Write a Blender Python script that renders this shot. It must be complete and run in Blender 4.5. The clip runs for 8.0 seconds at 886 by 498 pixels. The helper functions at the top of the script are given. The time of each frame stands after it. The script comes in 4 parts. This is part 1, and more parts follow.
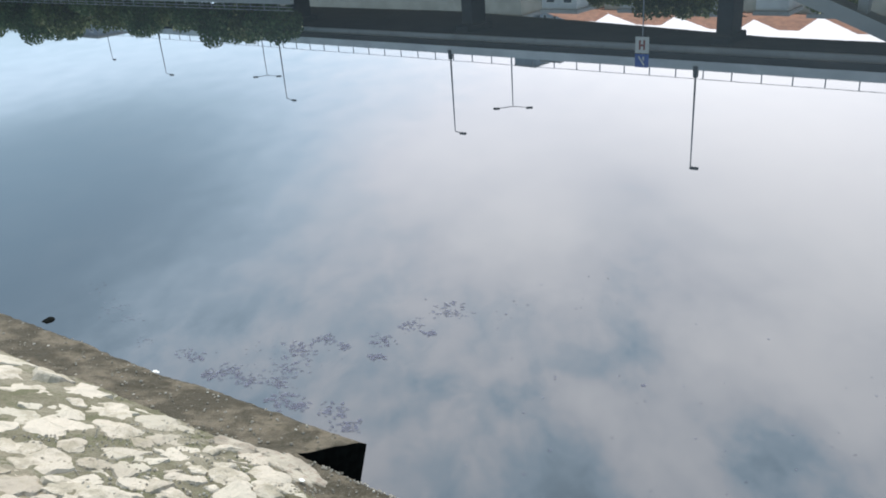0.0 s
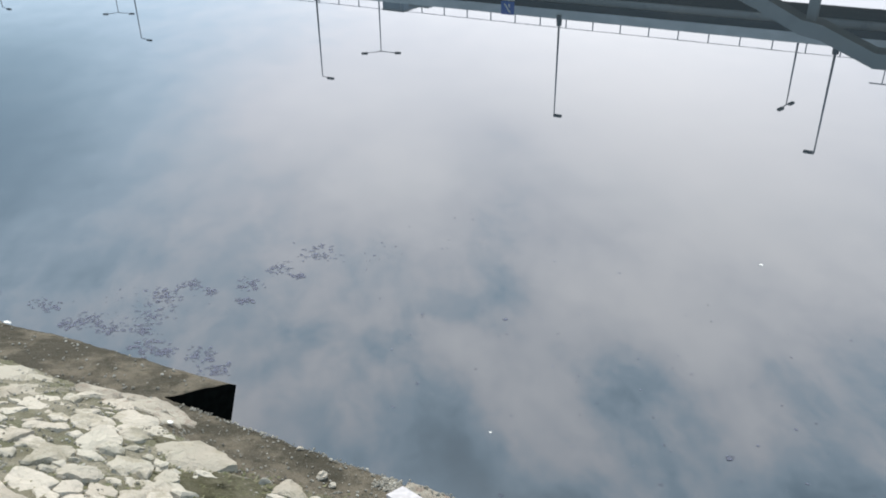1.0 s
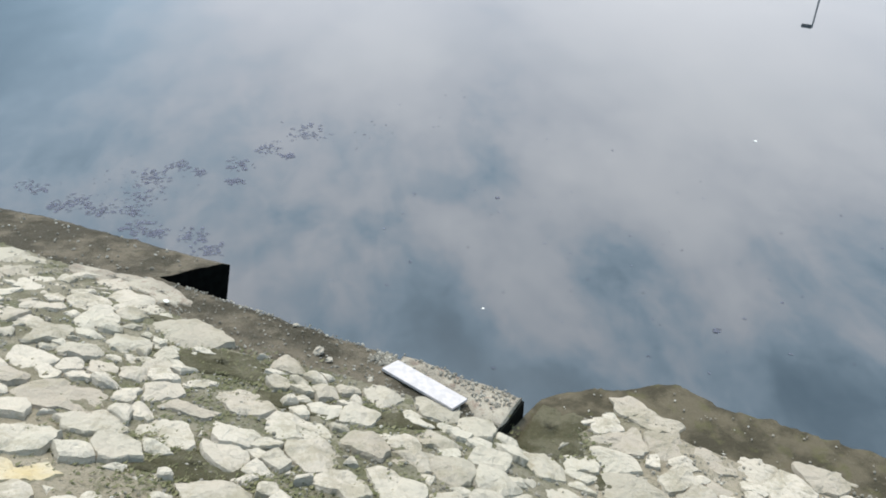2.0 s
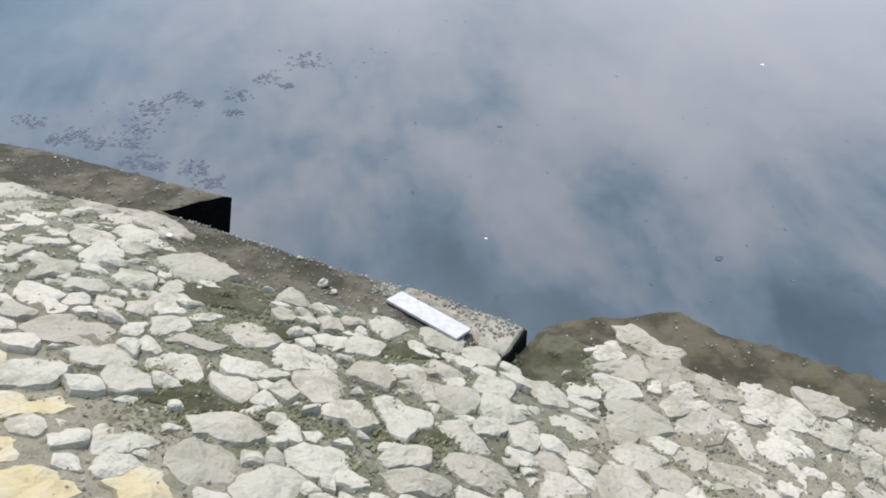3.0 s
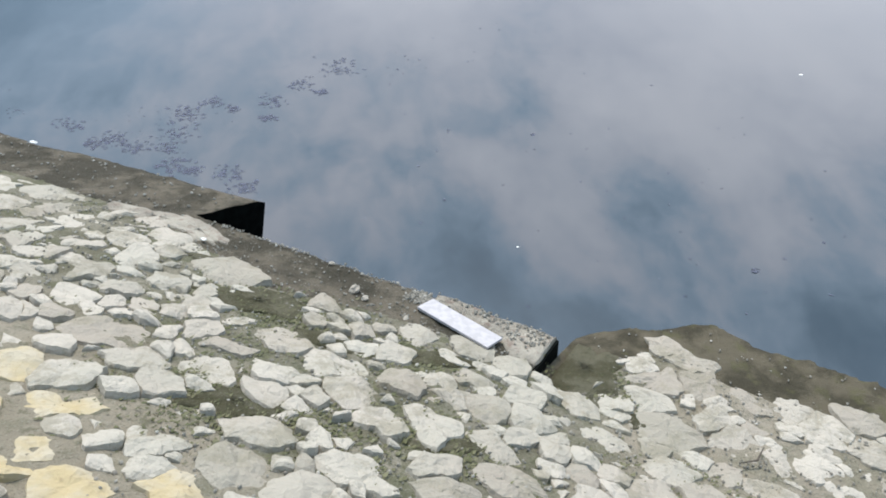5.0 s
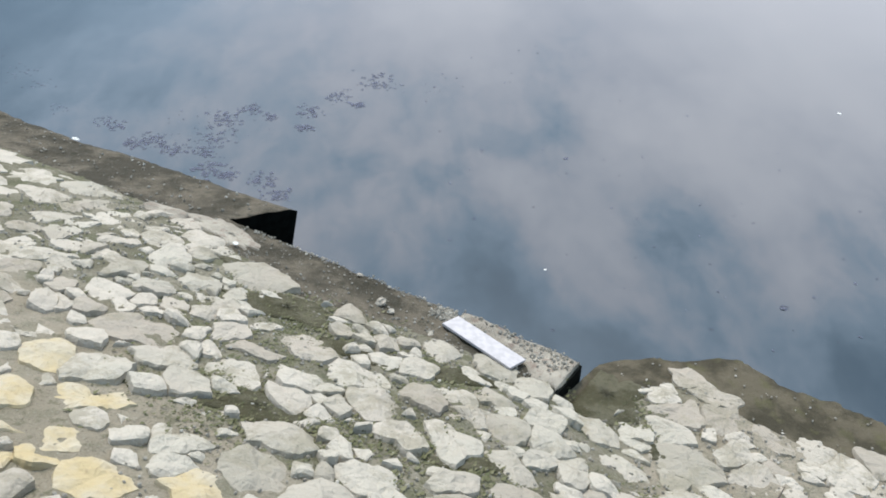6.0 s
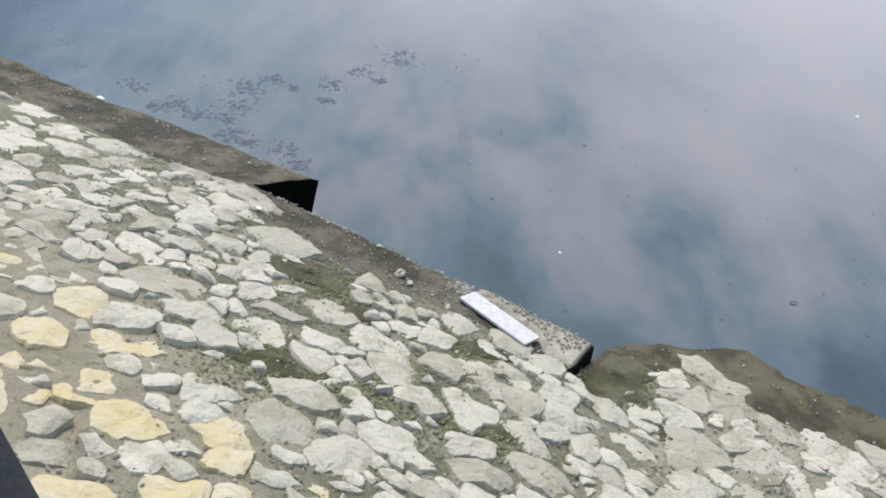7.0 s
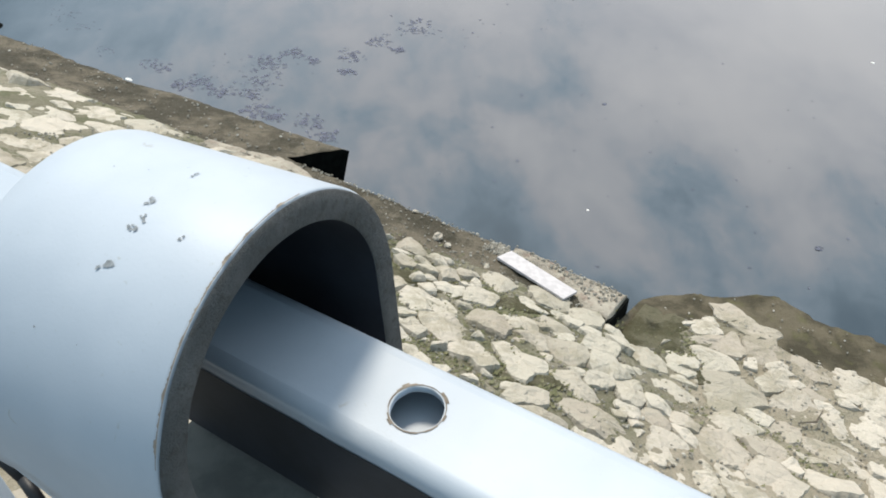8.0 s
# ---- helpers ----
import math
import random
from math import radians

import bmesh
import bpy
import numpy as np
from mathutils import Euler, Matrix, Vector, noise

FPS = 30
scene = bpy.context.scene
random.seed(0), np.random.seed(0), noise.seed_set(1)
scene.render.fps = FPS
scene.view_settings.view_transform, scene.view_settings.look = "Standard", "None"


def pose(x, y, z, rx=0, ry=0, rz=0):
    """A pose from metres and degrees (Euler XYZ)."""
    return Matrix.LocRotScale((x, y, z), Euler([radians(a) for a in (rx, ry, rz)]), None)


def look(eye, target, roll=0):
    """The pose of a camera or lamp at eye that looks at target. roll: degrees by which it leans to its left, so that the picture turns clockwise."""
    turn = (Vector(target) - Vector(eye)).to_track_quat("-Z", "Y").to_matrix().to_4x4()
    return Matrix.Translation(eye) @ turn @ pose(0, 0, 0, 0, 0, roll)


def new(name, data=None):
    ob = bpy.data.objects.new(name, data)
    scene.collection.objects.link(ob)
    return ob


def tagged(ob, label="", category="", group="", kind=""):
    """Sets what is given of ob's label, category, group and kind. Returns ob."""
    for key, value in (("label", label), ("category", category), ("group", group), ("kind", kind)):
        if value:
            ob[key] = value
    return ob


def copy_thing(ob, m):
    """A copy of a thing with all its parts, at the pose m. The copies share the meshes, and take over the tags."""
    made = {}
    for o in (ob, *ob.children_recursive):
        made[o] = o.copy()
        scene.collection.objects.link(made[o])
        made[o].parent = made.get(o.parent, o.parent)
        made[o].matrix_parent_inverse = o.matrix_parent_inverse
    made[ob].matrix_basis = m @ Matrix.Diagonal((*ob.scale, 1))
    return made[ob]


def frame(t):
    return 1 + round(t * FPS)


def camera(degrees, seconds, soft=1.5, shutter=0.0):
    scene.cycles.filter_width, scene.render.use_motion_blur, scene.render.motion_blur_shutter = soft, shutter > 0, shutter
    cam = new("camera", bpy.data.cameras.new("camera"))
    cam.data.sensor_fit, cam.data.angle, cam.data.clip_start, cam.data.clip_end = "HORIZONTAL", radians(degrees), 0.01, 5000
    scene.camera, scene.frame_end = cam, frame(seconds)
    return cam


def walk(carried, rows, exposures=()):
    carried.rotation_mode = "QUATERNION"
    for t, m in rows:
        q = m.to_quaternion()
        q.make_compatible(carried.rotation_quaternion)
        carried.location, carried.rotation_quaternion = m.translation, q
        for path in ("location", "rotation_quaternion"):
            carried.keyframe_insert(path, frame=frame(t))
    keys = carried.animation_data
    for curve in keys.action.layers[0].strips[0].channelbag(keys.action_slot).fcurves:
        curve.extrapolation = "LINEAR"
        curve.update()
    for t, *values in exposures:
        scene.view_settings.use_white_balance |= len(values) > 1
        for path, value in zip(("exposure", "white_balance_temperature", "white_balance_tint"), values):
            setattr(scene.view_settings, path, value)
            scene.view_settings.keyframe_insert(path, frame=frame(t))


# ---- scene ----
cam = camera(58.0, 8.0, soft=1.8)
PATH = [
    (0, (0.611, 0.177, 3.744), (0.469, 2.007, 2.95), -4.2),
    (0.5, (0.64, 0.08, 3.716), (0.702, 1.895, 2.879), -2.4),
    (1, (0.639, 0.052, 3.742), (0.812, 1.817, 2.817), -0.7),
    (1.5, (0.635, 0.044, 3.732), (0.817, 1.739, 2.686), -0.5),
    (2, (0.626, 0.074, 3.706), (0.803, 1.681, 2.529), -0.8),
    (3.5, (0.622, 0.098, 3.716), (0.768, 1.582, 2.383), -2.0),
    (4, (0.616, 0.104, 3.707), (0.746, 1.593, 2.378), -2.4),
    (4.5, (0.609, 0.113, 3.701), (0.715, 1.61, 2.379), -2.9),
    (6, (0.574, 0.095, 3.722), (0.604, 1.641, 2.455), -0.5),
    (6.5, (0.509, 0.046, 3.715), (0.546, 1.585, 2.439), 2.0),
    (7, (0.448, -0.002, 3.713), (0.480, 1.523, 2.419), 2.8),
    (7.25, (0.403, -0.026, 3.733), (0.435, 1.487, 2.425), 2.6),
    (7.5, (0.362, -0.066, 3.753), (0.387, 1.436, 2.433), 1.9),
    (7.75, (0.314, -0.114, 3.778), (0.334, 1.375, 2.442), 0.9),
    (8, (0.263, -0.142, 3.784), (0.279, 1.331, 2.43), -0.2),
]
EXPOSURES = [(0, 0.04, 6420, 10), (1, -0.06, 6400, 9), (2, 0.0, 6320, 8), (3.5, -0.07, 6060, 12), (4.5, -0.10, 6070, 11), (6.5, -0.11, 6140, 10), (7.5, -0.08, 6300, 10), (8, -0.03, 6650, 9)]
walk(cam, [(t, look(e, g, r)) for t, e, g, r in PATH],
     exposures=EXPOSURES)


# ---------------------------------------------------------------- light
SUN_EL, SUN_AZ = 62.0, -9.0          # degrees; azimuth from +y, clockwise
sun_way = Vector((math.sin(radians(SUN_AZ)) * math.cos(radians(SUN_EL)),
                  math.cos(radians(SUN_AZ)) * math.cos(radians(SUN_EL)), math.sin(radians(SUN_EL))))
lamp = bpy.data.lights.new("sun", "SUN")
lamp.energy, lamp.angle, lamp.color = 3.9, radians(11), (1.0, 0.92, 0.80)
sun = new("sun", lamp)
sun.matrix_world = look(sun_way * 50, (0, 0, 0))


class Nodes:
    """Short hand for building a node tree."""

    def __init__(self, tree):
        self.tree = tree
        tree.nodes.clear()

    def add(self, kind, inputs=None, **props):
        n = self.tree.nodes.new(kind)
        for k, v in props.items():
            setattr(n, k, v)
        for k, v in (inputs or {}).items():
            if isinstance(v, bpy.types.NodeSocket):
                self.tree.links.new(v, n.inputs[k])
            else:
                n.inputs[k].default_value = v
        return n

    def math(self, op, a, b=0.0, c=0.0, clamp=False):
        return self.add("ShaderNodeMath", {0: a, 1: b, 2: c}, operation=op, use_clamp=clamp).outputs[0]

    def mix(self, fac, a, b, blend="MIX"):
        return self.add("ShaderNodeMix", {0: fac, 6: a, 7: b}, data_type="RGBA", blend_type=blend).outputs[2]

    def noise(self, vec, scale, detail=4.0, rough=0.55, warp=0.0):
        return self.add("ShaderNodeTexNoise", {"Vector": vec, "Scale": scale, "Detail": detail, "Roughness": rough,
                                               "Distortion": warp}).outputs["Fac"]

    def ramp(self, fac, *stops):
        n = self.add("ShaderNodeValToRGB", {0: fac})
        el = n.color_ramp.elements
        while len(el) < len(stops):
            el.new(0.5)
        for e, (p, c) in zip(el, stops):
            e.position = p
            e.color = (c, c, c, 1) if isinstance(c, (int, float)) else (*c, 1)
        return n.outputs[0]

    def range(self, fac, a, b, c=0.0, d=1.0):
        return self.add("ShaderNodeMapRange", {0: fac, 1: a, 2: b, 3: c, 4: d}, interpolation_type="SMOOTHSTEP").outputs[0]


def make_world():
    w = bpy.data.worlds.new("sky")
    scene.world = w
    w.use_nodes = True
    N = Nodes(w.node_tree)
    sky = N.add("ShaderNodeTexSky", sky_type="NISHITA", sun_disc=False, sun_elevation=radians(SUN_EL),
                sun_rotation=radians(SUN_AZ), dust_density=2.0).outputs[0]
    way = N.add("ShaderNodeTexCoord").outputs["Generated"]
    s = N.add("ShaderNodeSeparateXYZ", {0: way}).outputs
    up = N.math("MAXIMUM", s[2], 0.07)
    flat = N.add("ShaderNodeCombineXYZ", {0: N.math("DIVIDE", s[0], up), 1: N.math("DIVIDE", s[1], up), 2: 0.0}).outputs[0]
    flat = N.add("ShaderNodeMapping", {0: flat, 3: (1.0, CLOUD_Y, 1.0)}).outputs[0]
    # a warped copy of the cloud plane gives ragged edges to the banks of cloud
    wob = N.add("ShaderNodeTexNoise", {"Vector": flat, "Scale": 3.2, "Detail": 5.0, "Roughness": 0.6}).outputs["Color"]
    wob = N.add("ShaderNodeVectorMath", {0: wob, 1: (0.5, 0.5, 0.5)}, operation="SUBTRACT").outputs[0]
    wob = N.add("ShaderNodeVectorMath", {0: wob, 3: 0.17}, operation="SCALE").outputs[0]
    wp = N.add("ShaderNodeVectorMath", {0: flat, 1: wob}, operation="ADD").outputs[0]
    amount = N.range(s[2], 0.28, 0.62, 0.14, 1.0)
    cover = N.math("ADD", N.math("MULTIPLY", N.math("SUBTRACT", N.noise(wp, 5.2, 7.0, 0.6), 0.5), amount), 0.375)
    # cloud cover is thinned southwards, out of view, to lower the fill light
    cover = N.math("ADD", cover, N.range(s[1], 0.1, -0.5, 0.0, -0.7))
    # banks of cloud (+) and gaps of blue (-) on the cloud plane: x, y, width, weight
    for x, y, r, k in CLOUDS:
        d = N.add("ShaderNodeVectorMath", {0: wp, 1: (x, y * CLOUD_Y, 0)}, operation="DISTANCE").outputs["Value"]
        g = N.math("EXPONENT", N.math("MULTIPLY", N.math("MULTIPLY", d, d), -1.0 / (r * r)))
        cover = N.math("ADD", cover, N.math("MULTIPLY", g, k))
    c = N.range(cover, 0.0, 1.0)
    body = N.ramp(c, (0.0, (0.70, 1.10, 1.40)), (0.35, (1.16, 1.45, 1.76)), (0.62, (1.92, 1.97, 2.14)), (1.0, (2.50, 2.49, 2.58)))
    blue = N.mix(1.0, sky, (0.10, 0.10, 0.10, 1), "MULTIPLY")
    col = N.mix(N.range(c, 0.0, 0.4, 0.45, 0.98), blue, body)
    low = N.range(s[2], -0.02, 0.02)
    col = N.mix(low, (0.16, 0.16, 0.15, 1), col)
    bg = N.add("ShaderNodeBackground", {"Color": col, "Strength": 1.06}).outputs[0]
    N.add("ShaderNodeOutputWorld", {0: bg})


CLOUD_Y = 0.56                       # foreshortening of the cloud plane, for tall puffs
CLOUDS = [(1.7, 5.2, 2.2, 0.36), (-4.2, 6.6, 1.7, 0.02), (-5.5, 9.5, 2.0, -0.10), (-1.3, 2.6, 0.5, -0.06), (-2.2, 3.3, 0.9, -0.32), (-1.8, 2.2, 0.6, -0.20), (-0.15, 3.1, 0.5, 0.16),
          (0.18, 2.42, 0.22, 0.14), (1.2, 2.8, 0.7, 0.22), (0.47, 2.75, 0.16, -0.10), (0.44, 2.24, 0.16, -0.10), (0.05, 2.12, 0.30, 0.10),
          (0.25, 1.72, 0.20, -0.05), (0.02, 1.52, 0.14, 0.02), (-0.25, 1.40, 0.22, 0.08), (0.10, 1.13, 0.09, -0.20), (0.29, 0.97, 0.10, -0.26),
          (0.54, 1.33, 0.08, -0.16), (0.70, 0.76, 0.12, -0.18), (0.16, 1.47, 0.07, 0.16), (0.68, 1.52, 0.19, 0.22), (0.22, 1.30, 0.09, 0.18),
          (0.35, 1.13, 0.10, 0.22), (1.05, 1.80, 0.40, 0.20), (0.49, 1.70, 0.10, 0.14), (-0.7, 1.75, 0.35, 0.04), (0.95, 1.12, 0.28, -0.12), (0.40, 1.45, 0.10, 0.08)]
make_world()


# ---------------------------------------------------------------- materials
def material(name):
    m = bpy.data.materials.new(name)
    m.use_nodes = True
    return m, Nodes(m.node_tree)


def surface(N, color, rough=0.8, metal=0.0, bump=None, height=0.01, strength=0.6, ior=1.45, spec=0.5):
    ins = {"Base Color": color, "Roughness": rough, "Metallic": metal, "IOR": ior, "Specular IOR Level": spec}
    if bump is not None:
        ins["Normal"] = N.add("ShaderNodeBump", {"Strength": strength, "Distance": height, "Height": bump}).outputs[0]
    b = N.add("ShaderNodeBsdfPrincipled", ins).outputs[0]
    N.add("ShaderNodeOutputMaterial", {0: b})


def obj_coord(N):
    return N.add("ShaderNodeNewGeometry").outputs["Position"]


def mat_water():
    m, N = material("murky_water")
    p = obj_coord(N)
    q = N.add("ShaderNodeMapping", {0: p, 3: (1.0, 1.0, 1.0)}).outputs[0]
    scum = N.range(N.noise(q, 0.9, 6, 0.6, 0.6), 0.45, 0.75)
    col = N.mix(scum, (0.022, 0.029, 0.034, 1), (0.030, 0.036, 0.040, 1))
    rip = N.noise(q, 1.6, 2, 0.5)
    surface(N, col, 0.012, 0.0, rip, 0.002, 0.05, 1.95, 0.5)
    return m


def mat_stone():
    m, N = material("pale_limestone")
    p = obj_coord(N)
    rnd = N.add("ShaderNodeObjectInfo").outputs["Random"]
    big = N.noise(p, 7.0, 5, 0.6)
    fine = N.noise(p, 45.0, 6, 0.65)
    grit = N.noise(p, 190.0, 3, 0.6)
    tone = N.mix(rnd, (0.345, 0.300, 0.240, 1), (0.53, 0.475, 0.395, 1))
    tone = N.mix(N.math("MULTIPLY", N.range(big, 0.45, 0.7), 0.35), tone, (0.40, 0.365, 0.295, 1))
    tone = N.mix(N.math("MULTIPLY", N.range(fine, 0.56, 0.74), 0.30), tone, (0.34, 0.31, 0.25, 1))
    tone = N.mix(N.math("MULTIPLY", N.range(grit, 0.60, 0.72), 0.25), tone, (0.26, 0.245, 0.21, 1))
    zone = N.noise(p, 1.1, 3, 0.5)
    tone = N.mix(N.math("MULTIPLY", N.range(zone, 0.42, 0.60), 0.35), tone, (0.365, 0.352, 0.28, 1))
    # damp greenish silt that has settled on some stones
    silt = N.range(N.noise(p, 3.1, 7, 0.74), 0.49, 0.62)
    tone = N.mix(N.math("MULTIPLY", silt, 0.62), tone, (0.265, 0.238, 0.17, 1))
    h = N.math("ADD", N.math("MULTIPLY", big, 1.2), N.math("ADD", N.math("MULTIPLY", fine, 0.6), N.math("MULTIPLY", grit, 0.15)))
    surface(N, tone, 0.9, 0, h, 0.028, 0.9, spec=0.2)
    return m


def mat_yellow_stone():
    m, N = material("ochre_sandstone")
    p = obj_coord(N)
    big = N.noise(p, 6.0, 5, 0.6)
    fine = N.noise(p, 40.0, 6, 0.65)
    tone = N.mix(N.range(big, 0.35, 0.65), (0.43, 0.345, 0.195, 1), (0.44, 0.385, 0.285, 1))
    tone = N.mix(N.math("MULTIPLY", N.range(fine, 0.52, 0.75), 0.5), tone, (0.26, 0.20, 0.12, 1))
    surface(N, tone, 0.9, 0, N.math("ADD", big, N.math("MULTIPLY", fine, 0.5)), 0.02, 0.8, spec=0.25)
    return m


def mat_mud():
    """Earth, moss and grit between the stones, wet brown near the water."""
    m, N = material("mossy_earth")
    p = obj_coord(N)
    a = N.noise(p, 2.3, 5, 0.6)
    b = N.noise(p, 14.0, 6, 0.7)
    g = N.noise(p, 95.0, 4, 0.7)
    k = N.noise(p, 4.6, 5, 0.65)
    col = N.mix(N.range(a, 0.38, 0.62), (0.15, 0.138, 0.092, 1), (0.275, 0.248, 0.188, 1))
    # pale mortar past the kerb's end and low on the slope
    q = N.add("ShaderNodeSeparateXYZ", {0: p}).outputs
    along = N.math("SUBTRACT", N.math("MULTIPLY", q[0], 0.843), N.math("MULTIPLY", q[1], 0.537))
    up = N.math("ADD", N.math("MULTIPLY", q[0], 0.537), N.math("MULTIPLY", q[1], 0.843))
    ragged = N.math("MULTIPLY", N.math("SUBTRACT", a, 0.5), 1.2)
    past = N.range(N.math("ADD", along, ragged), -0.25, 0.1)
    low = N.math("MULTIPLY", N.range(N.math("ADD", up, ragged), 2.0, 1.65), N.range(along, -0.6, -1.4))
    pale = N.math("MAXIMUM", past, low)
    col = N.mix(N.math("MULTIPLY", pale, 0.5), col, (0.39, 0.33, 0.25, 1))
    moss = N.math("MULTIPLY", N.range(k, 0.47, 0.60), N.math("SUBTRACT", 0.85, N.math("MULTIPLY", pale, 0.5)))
    col = N.mix(moss, col, (0.120, 0.120, 0.068, 1))
    col = N.mix(N.math("MULTIPLY", N.range(b, 0.54, 0.68), 0.6), col, (0.085, 0.088, 0.045, 1))
    col = N.mix(N.math("MULTIPLY", N.range(g, 0.56, 0.70), 0.55), col, (0.40, 0.38, 0.32, 1))
    col = N.mix(N.math("MULTIPLY", N.range(g, 0.44, 0.32), 0.55), col, (0.07, 0.065, 0.048, 1))
    h = N.math("ADD", N.math("MULTIPLY", b, 1.0), N.math("MULTIPLY", g, 0.5))
    surface(N, col, 0.92, 0, h, 0.03, 0.9, spec=0.2)
    return m


def mat_wet_mud():
    m, N = material("wet_silt")
    p = obj_coord(N)
    a = N.noise(p, 3.0, 5, 0.6)
    g = N.noise(p, 60.0, 5, 0.7)
    col = N.mix(N.range(a, 0.42, 0.58), (0.050, 0.043, 0.027, 1), (0.110, 0.093, 0.062, 1))
    col = N.mix(N.math("MULTIPLY", N.range(N.noise(p, 9, 5, 0.6), 0.52, 0.7), 0.6), col, (0.090, 0.086, 0.038, 1))
    col = N.mix(N.math("MULTIPLY", N.range(g, 0.6, 0.72), 0.5), col, (0.26, 0.24, 0.20, 1))
    surface(N, col, 0.85, 0, N.math("ADD", a, N.math("MULTIPLY", g, 0.5)), 0.03, 0.9, spec=0.2)
    return m


def mat_concrete(name, c1, c2, c3, scale=1.0, pits=0.5):
    m, N = material(name)
    p = obj_coord(N)
    a = N.noise(p, 2.6 * scale, 5, 0.6)
    g = N.noise(p, 110.0 * scale, 4, 0.7)
    d = N.noise(p, 17.0 * scale, 5, 0.65)
    col = N.mix(N.range(a, 0.41, 0.59), (*c1, 1), (*c2, 1))
    col = N.mix(N.math("MULTIPLY", N.range(d, 0.5, 0.68), 0.6), col, (*c3, 1))
    col = N.mix(N.math("MULTIPLY", N.range(g, 0.57, 0.7), pits), col, (0.40, 0.38, 0.34, 1))
    surface(N, col, 0.88, 0, N.math("ADD", d, N.math("MULTIPLY", g, 0.6)), 0.025, 0.9, spec=0.25)
    return m


def plain(name, color, rough=0.6, metal=0.0, scale=20.0, amount=0.25, bump=0.002, spec=0.5):
    m, N = material(name)
    p = obj_coord(N)
    a = N.noise(p, scale, 5, 0.6)
    dark = tuple(v * (1 - amount) for v in color)
    col = N.mix(N.range(a, 0.35, 0.65), (*dark, 1), (*color, 1))
    surface(N, col, rough, metal, a, bump, 0.4, spec=spec)
    return m


def mat_paint():
    m, N = material("pale_blue_grey_paint")
    p = obj_coord(N)
    a = N.noise(p, 9.0, 4, 0.6)
    b = N.noise(p, 55.0, 5, 0.6, 0.8)
    g = N.noise(p, 420.0, 3, 0.6)
    col = N.mix(N.range(a, 0.3, 0.7), (0.345, 0.380, 0.42, 1), (0.395, 0.428, 0.465, 1))
    col = N.mix(N.math("MULTIPLY", N.range(b, 0.67, 0.73), 0.5), col, (0.26, 0.25, 0.22, 1))
    col = N.mix(N.math("MULTIPLY", N.range(g, 0.66, 0.72), 0.35), col, (0.30, 0.31, 0.31, 1))
    surface(N, col, 0.48, 0.0, N.math("ADD", N.math("MULTIPLY", a, 0.5), N.math("MULTIPLY", g, 0.1)), 0.002, 0.35)
    return m


def mat_film():
    """Thin floating film that lets some of the water through."""
    m, N = material("dark_floating_scum")
    p = obj_coord(N)
    a = N.noise(p, 24.0, 5, 0.65)
    col = N.mix(a, (0.085, 0.090, 0.125, 1), (0.125, 0.132, 0.175, 1))
    b = N.add("ShaderNodeBsdfPrincipled", {"Base Color": col, "Roughness": 0.7, "Specular IOR Level": 0.2}).outputs[0]
    t = N.add("ShaderNodeBsdfTransparent").outputs[0]
    N.add("ShaderNodeOutputMaterial", {0: N.add("ShaderNodeMixShader", {0: N.range(a, 0.35, 0.6, 0.15, 0.75), 1: t, 2: b}).outputs[0]})
    return m


def mat_grit():
    m, N = material("mixed_grit")
    isl = N.add("ShaderNodeNewGeometry").outputs["Random Per Island"]
    col = N.ramp(isl, (0.0, (0.19, 0.172, 0.14)), (0.45, (0.26, 0.238, 0.195)), (0.82, (0.27, 0.25, 0.21)), (1.0, (0.46, 0.43, 0.37)))
    surface(N, col, 0.9, spec=0.2)
    return m


def mat_leaf(name, c1, c2):
    m, N = material(name)
    isl = N.add("ShaderNodeNewGeometry").outputs["Random Per Island"]
    surface(N, N.mix(isl, (*c1, 1), (*c2, 1)), 0.6, spec=0.3)
    return m


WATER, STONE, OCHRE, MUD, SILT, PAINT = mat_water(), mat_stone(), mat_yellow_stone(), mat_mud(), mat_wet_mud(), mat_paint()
KERB = mat_concrete("silty_concrete", (0.058, 0.050, 0.034), (0.140, 0.118, 0.085), (0.034, 0.033, 0.020))
KERB_END = mat_concrete("pale_rough_concrete", (0.31, 0.275, 0.22), (0.43, 0.385, 0.31), (0.19, 0.118, 0.09), 1.0, 0.9)
# near-black that paints the shaded kerb and ledge ends; also the clod's colour
SHADE_AND_CLOD = plain("shade_and_clod_black", (0.006, 0.007, 0.006), 0.9, 0, 16, 0.5, 0.01, 0.04)
GIRDER = mat_concrete("girder_concrete", (0.33, 0.33, 0.32), (0.40, 0.40, 0.39), (0.26, 0.26, 0.255), 0.05, 0.1)
PALE = plain("white_parapet_paint", (0.72, 0.72, 0.72), 0.8, 0, 0.4, 0.2)
PARAPET = mat_concrete("parapet_concrete", (0.33, 0.33, 0.32), (0.38, 0.38, 0.37), (0.28, 0.28, 0.27), 0.05, 0.1)
# concrete under the viaduct, its shade put into the colour
SOFFIT = plain("shade_dark_concrete", (0.05, 0.05, 0.05), 0.9, 0, 0.5)
STEEL = plain("grey_galvanised_steel", (0.30, 0.31, 0.33), 0.55, 0.3, 6)
DARK = plain("dark_lamp_housing", (0.06, 0.06, 0.065), 0.5, 0.2, 6)
PLANK = plain("white_painted_board", (0.48, 0.45, 0.445), 0.75, 0, 26, 0.18, 0.001)
WHITE = plain("white_plastic_scrap", (0.78, 0.76, 0.70), 0.5, 0, 60, 0.15)
SCUM = mat_film()
BARK = plain("bark", (0.10, 0.08, 0.06), 0.9, 0, 8, 0.4)
